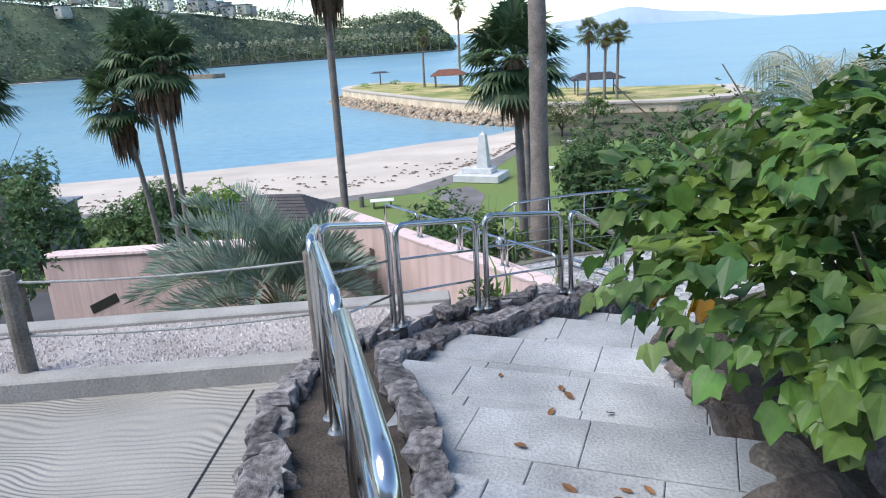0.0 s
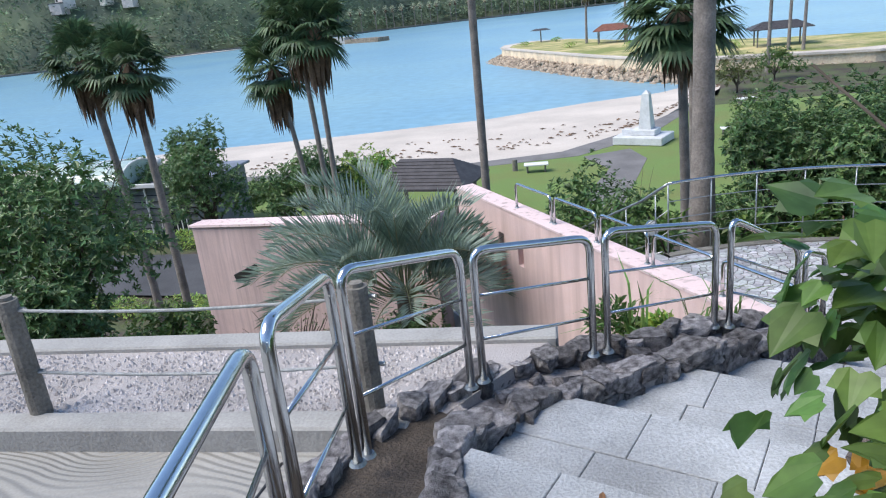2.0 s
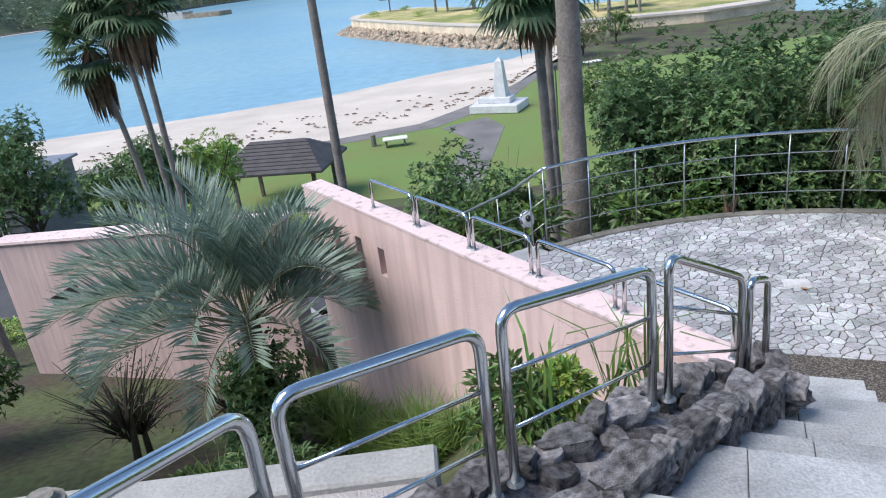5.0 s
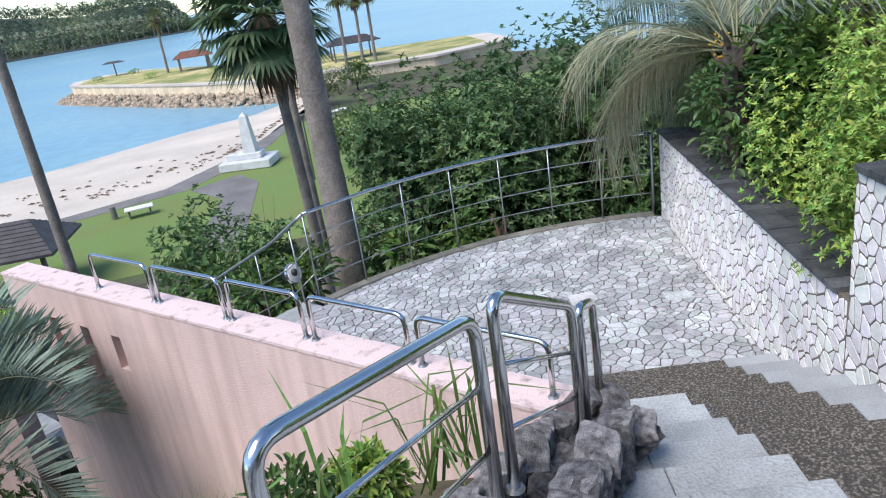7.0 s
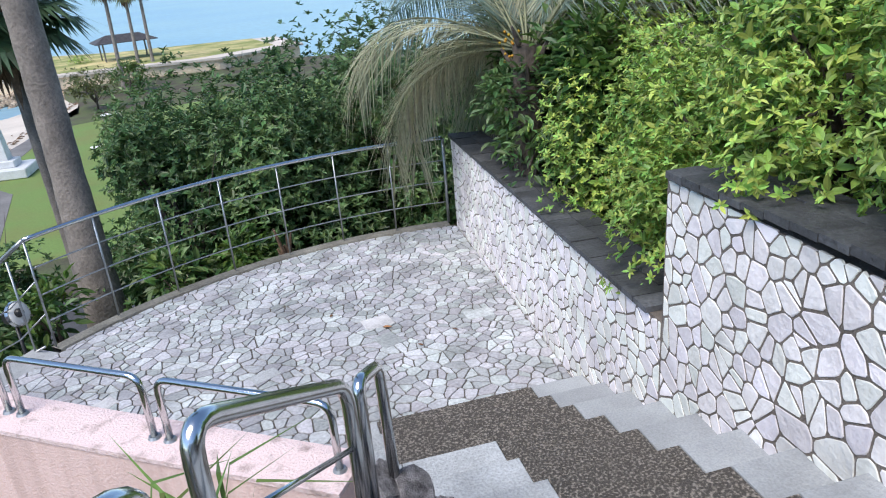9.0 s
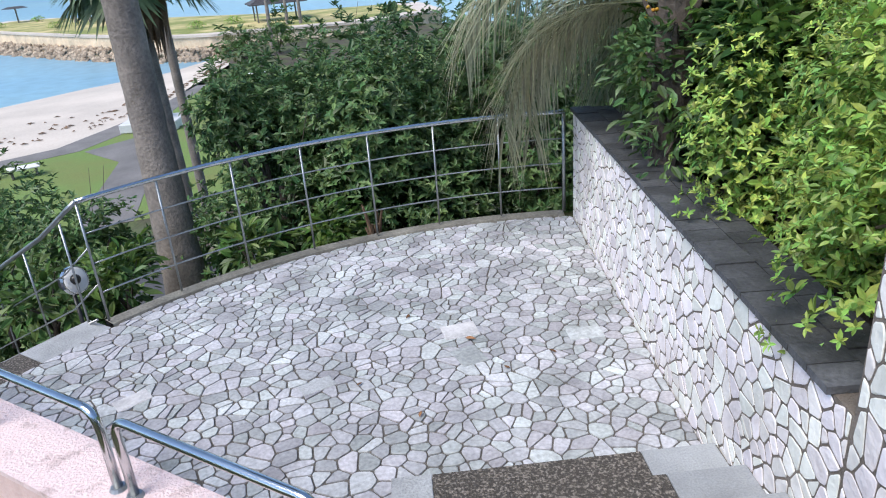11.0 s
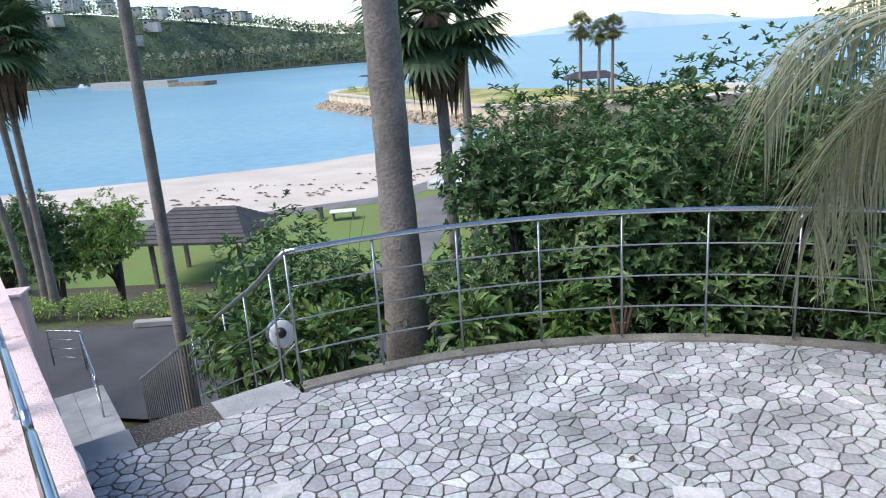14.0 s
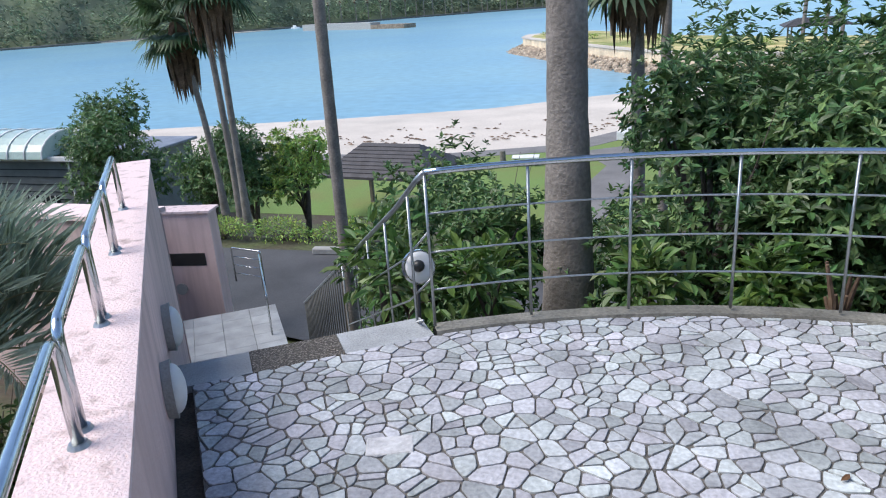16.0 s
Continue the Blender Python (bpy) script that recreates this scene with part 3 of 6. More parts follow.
def build_pink():
    wall = tagged(new("wall_pink"), "pink plastered wall with a worn top and narrow slots", "wall", kind="structure")
    bm = bmesh.new()

    def block(u0, u1, a, b, z0, z1):
        q = [pk(u0, a), pk(u1, a), pk(u1, b), pk(u0, b)]
        prism(bm, [(p.x, p.y) for p in q], z0, z1)

    cuts = sorted({0.0, PINK_LEN} | {c for s in SLOTS for c in s[:2]})
    for u0, u1 in zip(cuts, cuts[1:]):
        hole = next((s for s in SLOTS if s[0] <= u0 + 0.01 < s[1]), None)
        if hole:
            block(u0, u1, -0.145, 0.145, -4.6, hole[2])
            block(u0, u1, -0.145, 0.145, hole[3], 0.845)
            block(u0, u1, 0.05, 0.145, hole[2], hole[3])
        else:
            block(u0, u1, -0.145, 0.145, -4.6, 0.845)
    bmesh.ops.remove_doubles(bm, verts=bm.verts, dist=0.0005)
    part("plaster", bm, PINK, wall)
    bm = bmesh.new()
    q = [pk(-0.012, -0.155), pk(PINK_LEN + 0.012, -0.155), pk(PINK_LEN + 0.012, 0.155), pk(-0.012, 0.155)]
    prism(bm, [(p.x, p.y) for p in q], 0.845, 0.872)
    part("worn_top", bm, PINK_TOP, wall)


build_pink()
# low wall further down the garden
bm = bmesh.new()
a, b = Vector((-10.9, 17.3, 0)), Vector((-3.2, 13.9, 0))
d = (b - a).normalized()
s = Vector((d.y, -d.x, 0))
q = [a, b, b - s * 0.35, a - s * 0.35]
prism(bm, [(p.x, p.y) for p in q], -6.2, lambda x, y: -1.08 + (x + 10.9) * 0.14)
part_wall = tagged(mesh_ob("wall_pink_lower", bm, streaked("weathered_pink_plaster", (0.55, 0.41, 0.39), (0.34, 0.265, 0.255))), "lower pink plastered garden wall, weathered", "wall", kind="structure")
bm = bmesh.new()
q = [a - d * 0.06 + s * 0.06, b + s * 0.06, b - s * 0.41, a - d * 0.06 - s * 0.41]
prism(bm, [(p.x, p.y) for p in q], lambda x, y: -1.08 + (x + 10.9) * 0.14, lambda x, y: -1.02 + (x + 10.9) * 0.14)
part("worn_top", bm, PINK_TOP, part_wall)
for k, u in enumerate((2.1, 3.9)):
    # No opening is cut; a black bar gives the shade inside each slot.
    bm = bmesh.new()
    c = a + d * u + s * 0.0
    box(bm, (0, 0, 0), (1.15, 0.05, 0.22), tilt=pose(c.x, c.y, -2.05 - 0.25 * k, 0, 0, math.degrees(math.atan2(d.y, d.x))) @ pose(0, 0, 0, 0, -24, 0), bevel=0.01)
    part("slot", bm, BLACK, part_wall, "slanted slot in the pink wall, its inner shade a black bar")

# ---- the terrace beside the stairs ----
K0, K1 = Vector((-9.0, 3.42, 0)), Vector((-0.70, 4.34, 0))
kd = (K1 - K0).normalized()
kn = Vector((-kd.y, kd.x, 0))
bm = bmesh.new()
prism(bm, [(-9.5, -4), (-0.2, -4), (-0.25, 2.4), (-0.45, 4.0), (K1.x, K1.y), (K0.x, K0.y), (-9.5, 3.3)], 1.2, 1.80)


def swirl_mat():
    """Concrete combed in waves."""
    m = mat("combed_concrete", (0.36, 0.35, 0.325), 0.85, 1.2, 0.14, 0.0, 70)
    n, l = m.node_tree.nodes, m.node_tree.links
    w = n.new("ShaderNodeTexWave")
    w.bands_direction = "Y"
    w.inputs["Scale"].default_value, w.inputs["Distortion"].default_value = 7.0, 2.0
    w.inputs["Detail"].default_value, w.inputs["Detail Scale"].default_value = 1.5, 0.35
    bp = n.new("ShaderNodeBump")
    bp.inputs["Strength"].default_value, bp.inputs["Distance"].default_value = 0.8, 0.012
    warp, add, mul = n.new("ShaderNodeTexNoise"), n.new("ShaderNodeVectorMath"), n.new("ShaderNodeVectorMath")
    warp.inputs["Scale"].default_value, warp.inputs["Detail"].default_value = 1.1, 1
    mul.operation = "MULTIPLY"
    mul.inputs[1].default_value = (0.9, 0.9, 0.0)
    l.new(n["Texture Coordinate"].outputs["Object"], warp.inputs["Vector"])
    l.new(warp.outputs["Color"], mul.inputs[0])
    l.new(n["Texture Coordinate"].outputs["Object"], add.inputs[0])
    l.new(mul.outputs[0], add.inputs[1])
    l.new(add.outputs[0], w.inputs["Vector"])
    l.new(w.outputs[0], bp.inputs["Height"])
    l.new(bp.outputs[0], n["Principled BSDF"].inputs["Normal"])
    return m


floor_terrace = tagged(mesh_ob("floor_terrace", bm, swirl_mat()), "grey concrete terrace floor combed in waves", "floor", kind="structure")
bm = bmesh.new()
prism(bm, [(-1.01, 4.22), (-0.998, 4.22), (-0.965, 0.0), (-0.977, 0.0)], 1.798, 1.8045)
part("joint", bm, BLACK, floor_terrace)


def kerb_bar(name, off0, off1, z0, z1, material, label, past=0.3):
    bm = bmesh.new()
    q = [K0 + kn * off0, K1 + kd * past + kn * off0, K1 + kd * past + kn * off1, K0 + kn * off1]
    prism(bm, [(p.x, p.y) for p in q], z0, z1)
    bmesh.ops.bevel(bm, geom=list(bm.edges), offset=0.012, segments=1, affect="EDGES")
    return tagged(mesh_ob(name, bm, material), label, "kerb", kind="structure")


kerb_bar("trim_kerb", 0.0, 0.17, 1.3, 1.935, KERB, "grey concrete kerb along the terrace")
bm = bmesh.new()
prism(bm, [tuple(p.xy) for p in (K0 + kn * 0.17, K1 + kd * 0.45 + kn * 0.17, K1 + kd * 0.95 + kn * 0.92, K0 + kn * 0.92)], 1.2, 1.90)
tagged(mesh_ob("gravel_strip", bm, PEBBLE), "strip of white gravel beside the terrace", "gravel", kind="structure")
v, f = [], []
rng = random.Random(31)
for _ in range(5200):
    u, o = rng.uniform(2.5, 8.9) , rng.uniform(0.19, 0.9)
    c = K0 + kd * u + kn * o
    r = rng.uniform(0.009, 0.021)
    a = rng.uniform(0, 6.28)
    base = len(v)
    for k in range(4):
        v.append((c.x + r * math.cos(a + k * 1.57) * rng.uniform(0.7, 1.2), c.y + r * math.sin(a + k * 1.57) * rng.uniform(0.7, 1.2), 1.898))
    v.append((c.x, c.y, 1.90 + r * rng.uniform(0.6, 1.1)))
    f += [(base + k, base + (k + 1) % 4, base + 4) for k in range(4)]
tagged(raw("loose_gravel", v, f, PEBBLE), "loose white pebbles of the gravel strip", "gravel", kind="stuff")
kerb_bar("trim_kerb_outer", 0.92, 1.10, 0.6, 1.935, KERB, "pale concrete edge of the gravel strip", 1.0)


# ---- rails ----
def rail_panel(a, b, foot_a, foot_b, bars=2, r=0.021, group="rail panels of the stairs", label="polished stainless steel handrail panel with two thin bars"):
    """A bent-tube panel: feet at foot_a and foot_b, upper corners at a and b."""
    t = thing("handrail", label, "handrail", foot_a, group)
    o = Vector(foot_a)
    a, b, fa, fb = (Vector(p) - o for p in (a, b, foot_a, foot_b))
    bm = bmesh.new()
    tube(bm, fillet([fa, a, b, fb], 0.085), r, 12)
    part("tube_frame", bm, STEEL, t, "polished bent steel tube", smooth=True)
    for k in range(bars):
        u = (k + 1) / (bars + 1)
        bm = bmesh.new()
        tube(bm, [a.lerp(fa, u), b.lerp(fb, u)], 0.0085, 8)
        part("bar", bm, STEEL, t, smooth=True)
    for p in (fa, fb):
        bm = bmesh.new()
        bmesh.ops.create_cone(bm, cap_ends=True, segments=14, radius1=0.036, radius2=0.028, depth=0.014, matrix=Matrix.Translation(p + Vector((0, 0, 0.007))))
        part("flange", bm, STEEL_DULL, t)
    return t


# panels on the lava wall: foot x, y, z and top x, y, z at each end
STAIR_RAILS = [
    ((0.32, 1.14, 2.45), (0.32, 1.14, 3.265), (0.07, 2.08, 2.32), (0.07, 2.08, 3.15)),
    ((0.03, 2.2, 2.3), (0.03, 2.2, 3.14), (-0.2, 2.95, 2.25), (-0.2, 2.95, 3.1)),
    ((-0.265, 3.14, 2.21), (-0.265, 3.14, 3.06), (-0.395, 3.80, 2.15), (-0.395, 3.80, 2.94)),
    ((-0.42, 3.95, 2.08), (-0.42, 3.95, 2.90), (-0.16, 4.70, 1.975), (-0.16, 4.70, 2.70)),
    ((-0.12, 4.80, 1.955), (-0.12, 4.80, 2.67), (0.40, 5.28, 1.87), (0.40, 5.28, 2.562)),
    ((0.47, 5.42, 1.82), (0.47, 5.42, 2.551), (1.09, 5.985, 1.72), (1.09, 5.985, 2.40)),
    ((1.19, 6.12, 1.66), (1.19, 6.12, 2.385), (1.67, 6.615, 1.38), (1.67, 6.615, 2.01)),
]
for fa, ta, fb, tb in STAIR_RAILS:
    rail_panel(ta, tb, fa, fb)
t = thing("handrail_end", "polished steel end loop of the handrail", "handrail", (1.73, 6.68, 1.3))
bm = bmesh.new()
tube(bm, fillet([(0, 0, 0), (0, 0, 0.66), (0.16, 0.2, 0.56), (0.18, 0.22, -0.05)], 0.06), 0.02, 12)
part("tube_frame", bm, STEEL, t, smooth=True)

# panels on the pink wall
PINK_POSTS = [(5.12, 4.16), (4.08, 3.12), (3.04, 2.16), (2.06, 1.14), (1.04, 0.06)]
for u0, u1 in PINK_POSTS:
    rail_panel(tuple(pk(u0, 0, 1.24)), tuple(pk(u1, 0, 1.24)), tuple(pk(u0, 0, 0.872)), tuple(pk(u1, 0, 0.872)), 0, 0.019, "rail panels on the pink wall", "low polished steel rail on the pink wall")


# curved rail round the landing
def curved_rail():
    t = thing("curved_railing", "curved galvanised steel railing with thin posts and bars", "railing", tuple(arc(0.5, z=0.05)))
    o = Vector(arc(0.5, z=0.05))
    bm = bmesh.new()
    tube(bm, [arc(i / 40, z=1.09) - o for i in range(41)], 0.021, 10)
    part("top_rail", bm, STEEL, t, "shining round top rail", smooth=True)
    for z in (0.30, 0.56, 0.82):
        bm = bmesh.new()
        tube(bm, [arc(i / 40, z=z) - o for i in range(41)], 0.0075, 6)
        part("bar", bm, STEEL_DULL, t, smooth=True)
    for k in range(8):
        bm = bmesh.new()
        p = arc(k / 7)
        tube(bm, [p + Vector((0, 0, 0.04)) - o, p + Vector((0, 0, 1.08)) - o], 0.0105 if k else 0.019, 8)
        part("post", bm, STEEL_DULL, t, smooth=True)


curved_rail()

# ---- the lower stairs ----
LDIR = Vector((-0.6, 0.8, 0))
LEDGE = (LOW_B - LOW_A).normalized()
lower = tagged(new("lower_stairs"), "granite stairs with a gravel strip going down along the pink wall", "stairs", kind="structure")
N_LOW, TREAD = 24, 0.315
for k in range(N_LOW):
    z = -0.002 if k == 0 else -0.156 * k
    for a, b, m in ((0.0, 0.48, GRANITE_DARK), (0.484, 1.06, GRAVEL_WASH), (1.064, 1.66, GRANITE)):
        p, q = LOW_A + LEDGE * a, LOW_A + LEDGE * b
        e, g = LDIR * (TREAD * k + 0.002), LDIR * (TREAD * (k + 1))
        bm = bmesh.new()
        prism(bm, [tuple(c.xy) for c in (p + e, p + g, q + g, q + e)], z - 0.35, z)
        part("slab" if m is not GRAVEL_WASH else "gravel_strip", bm, m, lower)
base = LOW_A + LDIR * (TREAD * N_LOW)
for i in range(6):
    for j in range(4):
        p = base + LDIR * (0.004 + 0.45 * i) + LEDGE * (-0.9 + 0.55 * j)
        bm = bmesh.new()
        prism(bm, [tuple(c.xy) for c in (p, p + LDIR * 0.444, p + LDIR * 0.444 + LEDGE * 0.544, p + LEDGE * 0.544)], -4.3, -3.745)
        part("tile", bm, GRANITE_DARK, lower)


def lp(d, w, z=0.0):
    return LOW_A + LDIR * d + LEDGE * w + Vector((0, 0, z))


t = thing("stair_railing", "dull steel railing with upright bars beside the lower stairs", "railing", tuple(lp(0.1, 1.62)))
o = lp(0.1, 1.62)
SL = 0.156 / TREAD
bm = bmesh.new()
tube(bm, [arc(1.0, z=1.09) - o, lp(0.15, 1.66, 1.02) - o] + [lp(d, 1.62, 1.02 - SL * d) - o for d in (0.6, 2, 4, 6, 7.5)], 0.02, 8)
part("top_rail", bm, STEEL_DULL, t, smooth=True)
bm = bmesh.new()
tube(bm, [lp(d, 1.62, 0.12 - SL * d) - o for d in (0.1, 4, 7.5)], 0.011, 6)
part("bar", bm, STEEL_DULL, t, smooth=True)
for z in (0.38, 0.7):
    bm = bmesh.new()
    tube(bm, [arc(1.0, z=z) - o] + [lp(d, 1.62, z - 0.08 - SL * d) - o for d in (0.4, 2.0, 3.2)], 0.0075, 6)
    part("bar", bm, STEEL_DULL, t, smooth=True)
for k in range(5):
    d = 0.25 + 0.72 * k
    bm = bmesh.new()
    tube(bm, [lp(d, 1.62, -SL * d - 0.1) - o, lp(d, 1.62, 1.02 - SL * d) - o], 0.0105, 6)
    part("post", bm, STEEL_DULL, t, smooth=True)
for k in range(24):
    d = 3.3 + 0.18 * k
    bm = bmesh.new()
    tube(bm, [lp(d, 1.62, -SL * d - 0.05) - o, lp(d, 1.62, 1.02 - SL * d) - o], 0.009, 6)
    part("upright", bm, IRON, t, smooth=True)
for pa, pb in (((-7.1, 20.9), (-6.25, 20.75)), ((-6.2, 20.6), (-4.75, 18.5))):
    t = thing("railing", "pale steel rail panel with three bars at the lower landing", "railing", (*pa, -3.75), "lower rail panels")
    q = Vector((pb[0] - pa[0], pb[1] - pa[1], 0))
    up = Vector((0, 0, 0.82))
    bm = bmesh.new()
    tube(bm, fillet([Vector(), up, q + up, q], 0.06), 0.018, 8)
    part("tube_frame", bm, STEEL, t, smooth=True)
    for k in (1, 2, 3):
        bm = bmesh.new()
        tube(bm, [up * k / 4, q + up * k / 4], 0.008, 6)
        part("bar", bm, STEEL, t, smooth=True)
# pink end block of the lower stairs
t = tagged(new("wall_pink_block"), "pink plastered end block with a dark slot and a round vent", "wall", kind="structure")
a, b = Vector((-8.45, 19.75, 0)), Vector((-6.9, 20.05, 0))
fd = (b - a).normalized()
fn = Vector((-fd.y, fd.x, 0))
bm = bmesh.new()
prism(bm, [tuple(p.xy) for p in (a, b, b + fn * 0.4, a + fn * 0.4)], -4.6, -1.84)
prism(bm, [tuple(p.xy) for p in (a, a - fn * 2.4 + fd * 0.5, a - fn * 2.4 + fd * 0.2, a - fd * 0.3)], -4.6, -1.86)
part("plaster", bm, PINK, t)
bm = bmesh.new()
prism(bm, [tuple(p.xy) for p in (a - fn * 0.05, b - fn * 0.05 + fd * 0.05, b + fn * 0.45 + fd * 0.05, a + fn * 0.45)], -1.84, -1.79)
part("worn_top", bm, PINK_TOP, t)
# Thin black plate on the face, in place of a recess's shade.
bm = bmesh.new()
q0, q1 = a + fd * 0.5 - fn * 0.012, a + fd * 1.35 - fn * 0.012
prism(bm, [tuple(p.xy) for p in (q0, q1, q1 + fn * 0.02, q0 + fn * 0.02)], -3.02, -2.74)
part("slot", bm, BLACK, t, "slot with its inner shade drawn as a black plate")
bm = bmesh.new()
c = a + fd * 0.7 - fn * 0.03 + Vector((0, 0, -3.55))
bmesh.ops.create_cone(bm, cap_ends=True, segments=20, radius1=0.13, radius2=0.11, depth=0.08, matrix=Matrix.Translation(c) @ fn.to_track_quat("Z", "Y").to_matrix().to_4x4())
part("round_vent", bm, KERB, t, "round grey vent cover")
# wall lamps on the landing side of the pink wall
for u, z in ((3.55, 0.24), (4.5, 0.2)):
    t = thing("wall_lamp", "round white dome lamp on the pink wall", "wall lamp", tuple(pk(u, 0.146, z)), "lamps on the pink wall", math.degrees(math.atan2(PINK_DIR.y, PINK_DIR.x)))
    face = Matrix.Rotation(radians(90), 4, "X")
    bm = bmesh.new()
    bmesh.ops.create_cone(bm, cap_ends=True, segments=24, radius1=0.15, radius2=0.16, depth=0.05, matrix=Matrix.Translation((0, -0.025, 0)) @ face)
    part("base_ring", bm, KERB, t)
    bm = bmesh.new()
    bmesh.ops.create_uvsphere(bm, u_segments=24, v_segments=12, radius=0.135, matrix=Matrix.Translation((0, -0.05, 0)) @ face @ Matrix.Diagonal((1, 1, 0.45, 1)))
    part("dome", bm, WHITE, t, "white domed cover", smooth=True)

# round flood lamp behind the railing
t = thing("flood_lamp", "round flood lamp with a chrome rim on a short stake", "lamp", (0.70, 12.32, -0.45))
bm = bmesh.new()
tube(bm, [(0, 0, -0.5), (0, 0, 0.62)], 0.018, 8)
part("stake", bm, BLACK, t, smooth=True)
back = Vector((0.9, -0.9, 0.42)).normalized()
rot = back.to_track_quat("Z", "Y").to_matrix().to_4x4()
bm = bmesh.new()
m = Matrix.Translation((0, 0, 0.74)) @ rot
bmesh.ops.create_cone(bm, cap_ends=True, segments=24, radius1=0.075, radius2=0.118, depth=0.12, matrix=m)
part("housing", bm, BLACK, t, smooth=False)
bm = bmesh.new()
bmesh.ops.create_cone(bm, cap_ends=True, segments=24, radius1=0.128, radius2=0.12, depth=0.03, matrix=m @ Matrix.Translation((0, 0, 0.07)))
part("rim", bm, STEEL, t, "chrome rim")
# Matt white paint stands in for the mirror shine of the dish.
bm = bmesh.new()
bmesh.ops.create_uvsphere(bm, u_segments=20, v_segments=8, radius=0.117, matrix=m @ Matrix.Translation((0, 0, 0.078)) @ Matrix.Diagonal((1, 1, 0.25, 1)))
part("lens", bm, WHITE, t, "reflector dish with its shine painted as plain white", smooth=True)
bm = bmesh.new()
bmesh.ops.create_uvsphere(bm, u_segments=14, v_segments=8, radius=0.045, matrix=m @ Matrix.Translation((-0.02, 0.01, 0.11)))
part("bulb", bm, BLACK, t, smooth=True)

# ---- wooden posts with rope ----
ROPE_POSTS = [(-6.5, 3.87), (-4.5, 4.1), (-2.5, 4.33), (-0.63, 4.54)]
posts = []
for x, y in ROPE_POSTS:
    t = thing("rope_post", "weathered grey timber post with eye bolts", "post", (x, y, 1.90), "posts of the rope fence")
    bm = bmesh.new()
    bmesh.ops.create_cone(bm, cap_ends=True, segments=12, radius1=0.058, radius2=0.054, depth=0.74, matrix=Matrix.Translation((0, 0, 0.34)))
    bmesh.ops.bevel(bm, geom=[e for e in bm.edges if all(v.co.z > 0.68 for v in e.verts)], offset=0.02, segments=2, affect="EDGES")
    part("shaft", bm, WOODPOST, t)
    for z in (0.27, 0.63):
        bm = bmesh.new()
        tube(bm, [(0.05, 0.02, z), (0.085, 0.02, z)], 0.012, 6)
        part("eye_bolt", bm, STEEL_DULL, t)
for z in (0.27, 0.63):
    for (ax, ay), (bx, by) in zip(ROPE_POSTS, ROPE_POSTS[1:]):
        a, b = Vector((ax, ay, 1.90 + z)), Vector((bx, by, 1.90 + z))
        t = tagged(new("rope"), "grey rope between timber posts", "rope", "ropes of the fence")
        t.location = a
        bm = bmesh.new()
        tube(bm, [(b - a) * (i / 12) + Vector((0, 0, -0.03 * math.sin(math.pi * i / 12))) for i in range(13)], 0.009, 6)
        part("strand", bm, ROPE, t, smooth=True)


# ---- growing things ----
def leaf_shape(kind):
    """Outline of one leaf lying along +y with its stalk at the origin; the middle rib is folded."""
    if kind == "lobed":
        return [(0, 0, 0), (-0.22, -0.12, 0.03), (-0.46, 0.02, 0.06), (-0.52, 0.26, 0.05), (-0.60, 0.50, -0.02), (-0.34, 0.56, 0.05), (-0.22, 0.78, 0.02), (0, 1.05, -0.12), (0.22, 0.78, 0.02), (0.34, 0.56, 0.05), (0.60, 0.50, -0.02), (0.52, 0.26, 0.05), (0.46, 0.02, 0.06), (0.22, -0.12, 0.03)]
    if kind == "oval":
        return [(0, 0, 0), (-0.2, 0.3, 0.06), (-0.18, 0.65, 0.05), (0, 1.0, -0.1), (0.18, 0.65, 0.05), (0.2, 0.3, 0.06)]
    return [(0, 0, 0), (-0.2, 0.45, 0.06), (0, 1.0, -0.06), (0.2, 0.45, 0.06)]


def add_leaf(v, f, kind, place, out, size, rng, droop=0.3):
    y = (out + Vector((rng.uniform(-0.7, 0.7), rng.uniform(-0.7, 0.7), rng.uniform(-0.6, 0.5) - droop))).normalized()
    n = (Vector((rng.uniform(-0.5, 0.5), rng.uniform(-0.5, 0.5), 1.0)) + out * 0.5)
    x = y.cross(n)
    if x.length < 1e-3:
        x = y.orthogonal()
    x.normalize()
    z = x.cross(y)
    pts = leaf_shape(kind)
    o = len(v)
    v += [tuple(place + (x * a + y * b + z * c) * size) for a, b, c in pts]
    k = len(pts)
    if kind == "small":
        f += [(o, o + 1, o + 2), (o, o + 2, o + 3)]
    else:
        h = k // 2
        f += [tuple(o + i for i in range(h + 1)), (o, *[o + i for i in range(h, k)])]


def cloud(rng, blobs, count, size, kind="small", shell=0.55, droop=0.3, rough=0.35):
    """Leaves about the outside of some lumps with uneven outlines."""
    v, f = [], []
    weight = [rx * ry * rz for _, (rx, ry, rz) in blobs]
    for _ in range(count):
        (c, r) = rng.choices(blobs, weight)[0]
        d = Vector((rng.gauss(0, 1), rng.gauss(0, 1), rng.gauss(0, 1))).normalized()
        if d.z < -0.3 and rng.random() < 0.6:
            d.z = -d.z
        k = (shell + (1 - shell) * rng.random() ** 0.6) * (1 + rough * noise.noise(d * 2.3 + Vector(c)))
        if rng.random() < 0.06:
            k *= 1.12
        p = Vector(c) + Vector((d.x * r[0], d.y * r[1], d.z * r[2])) * k
        add_leaf(v, f, kind, p, d, size * rng.uniform(0.6, 1.3), rng, droop)
    return v, f


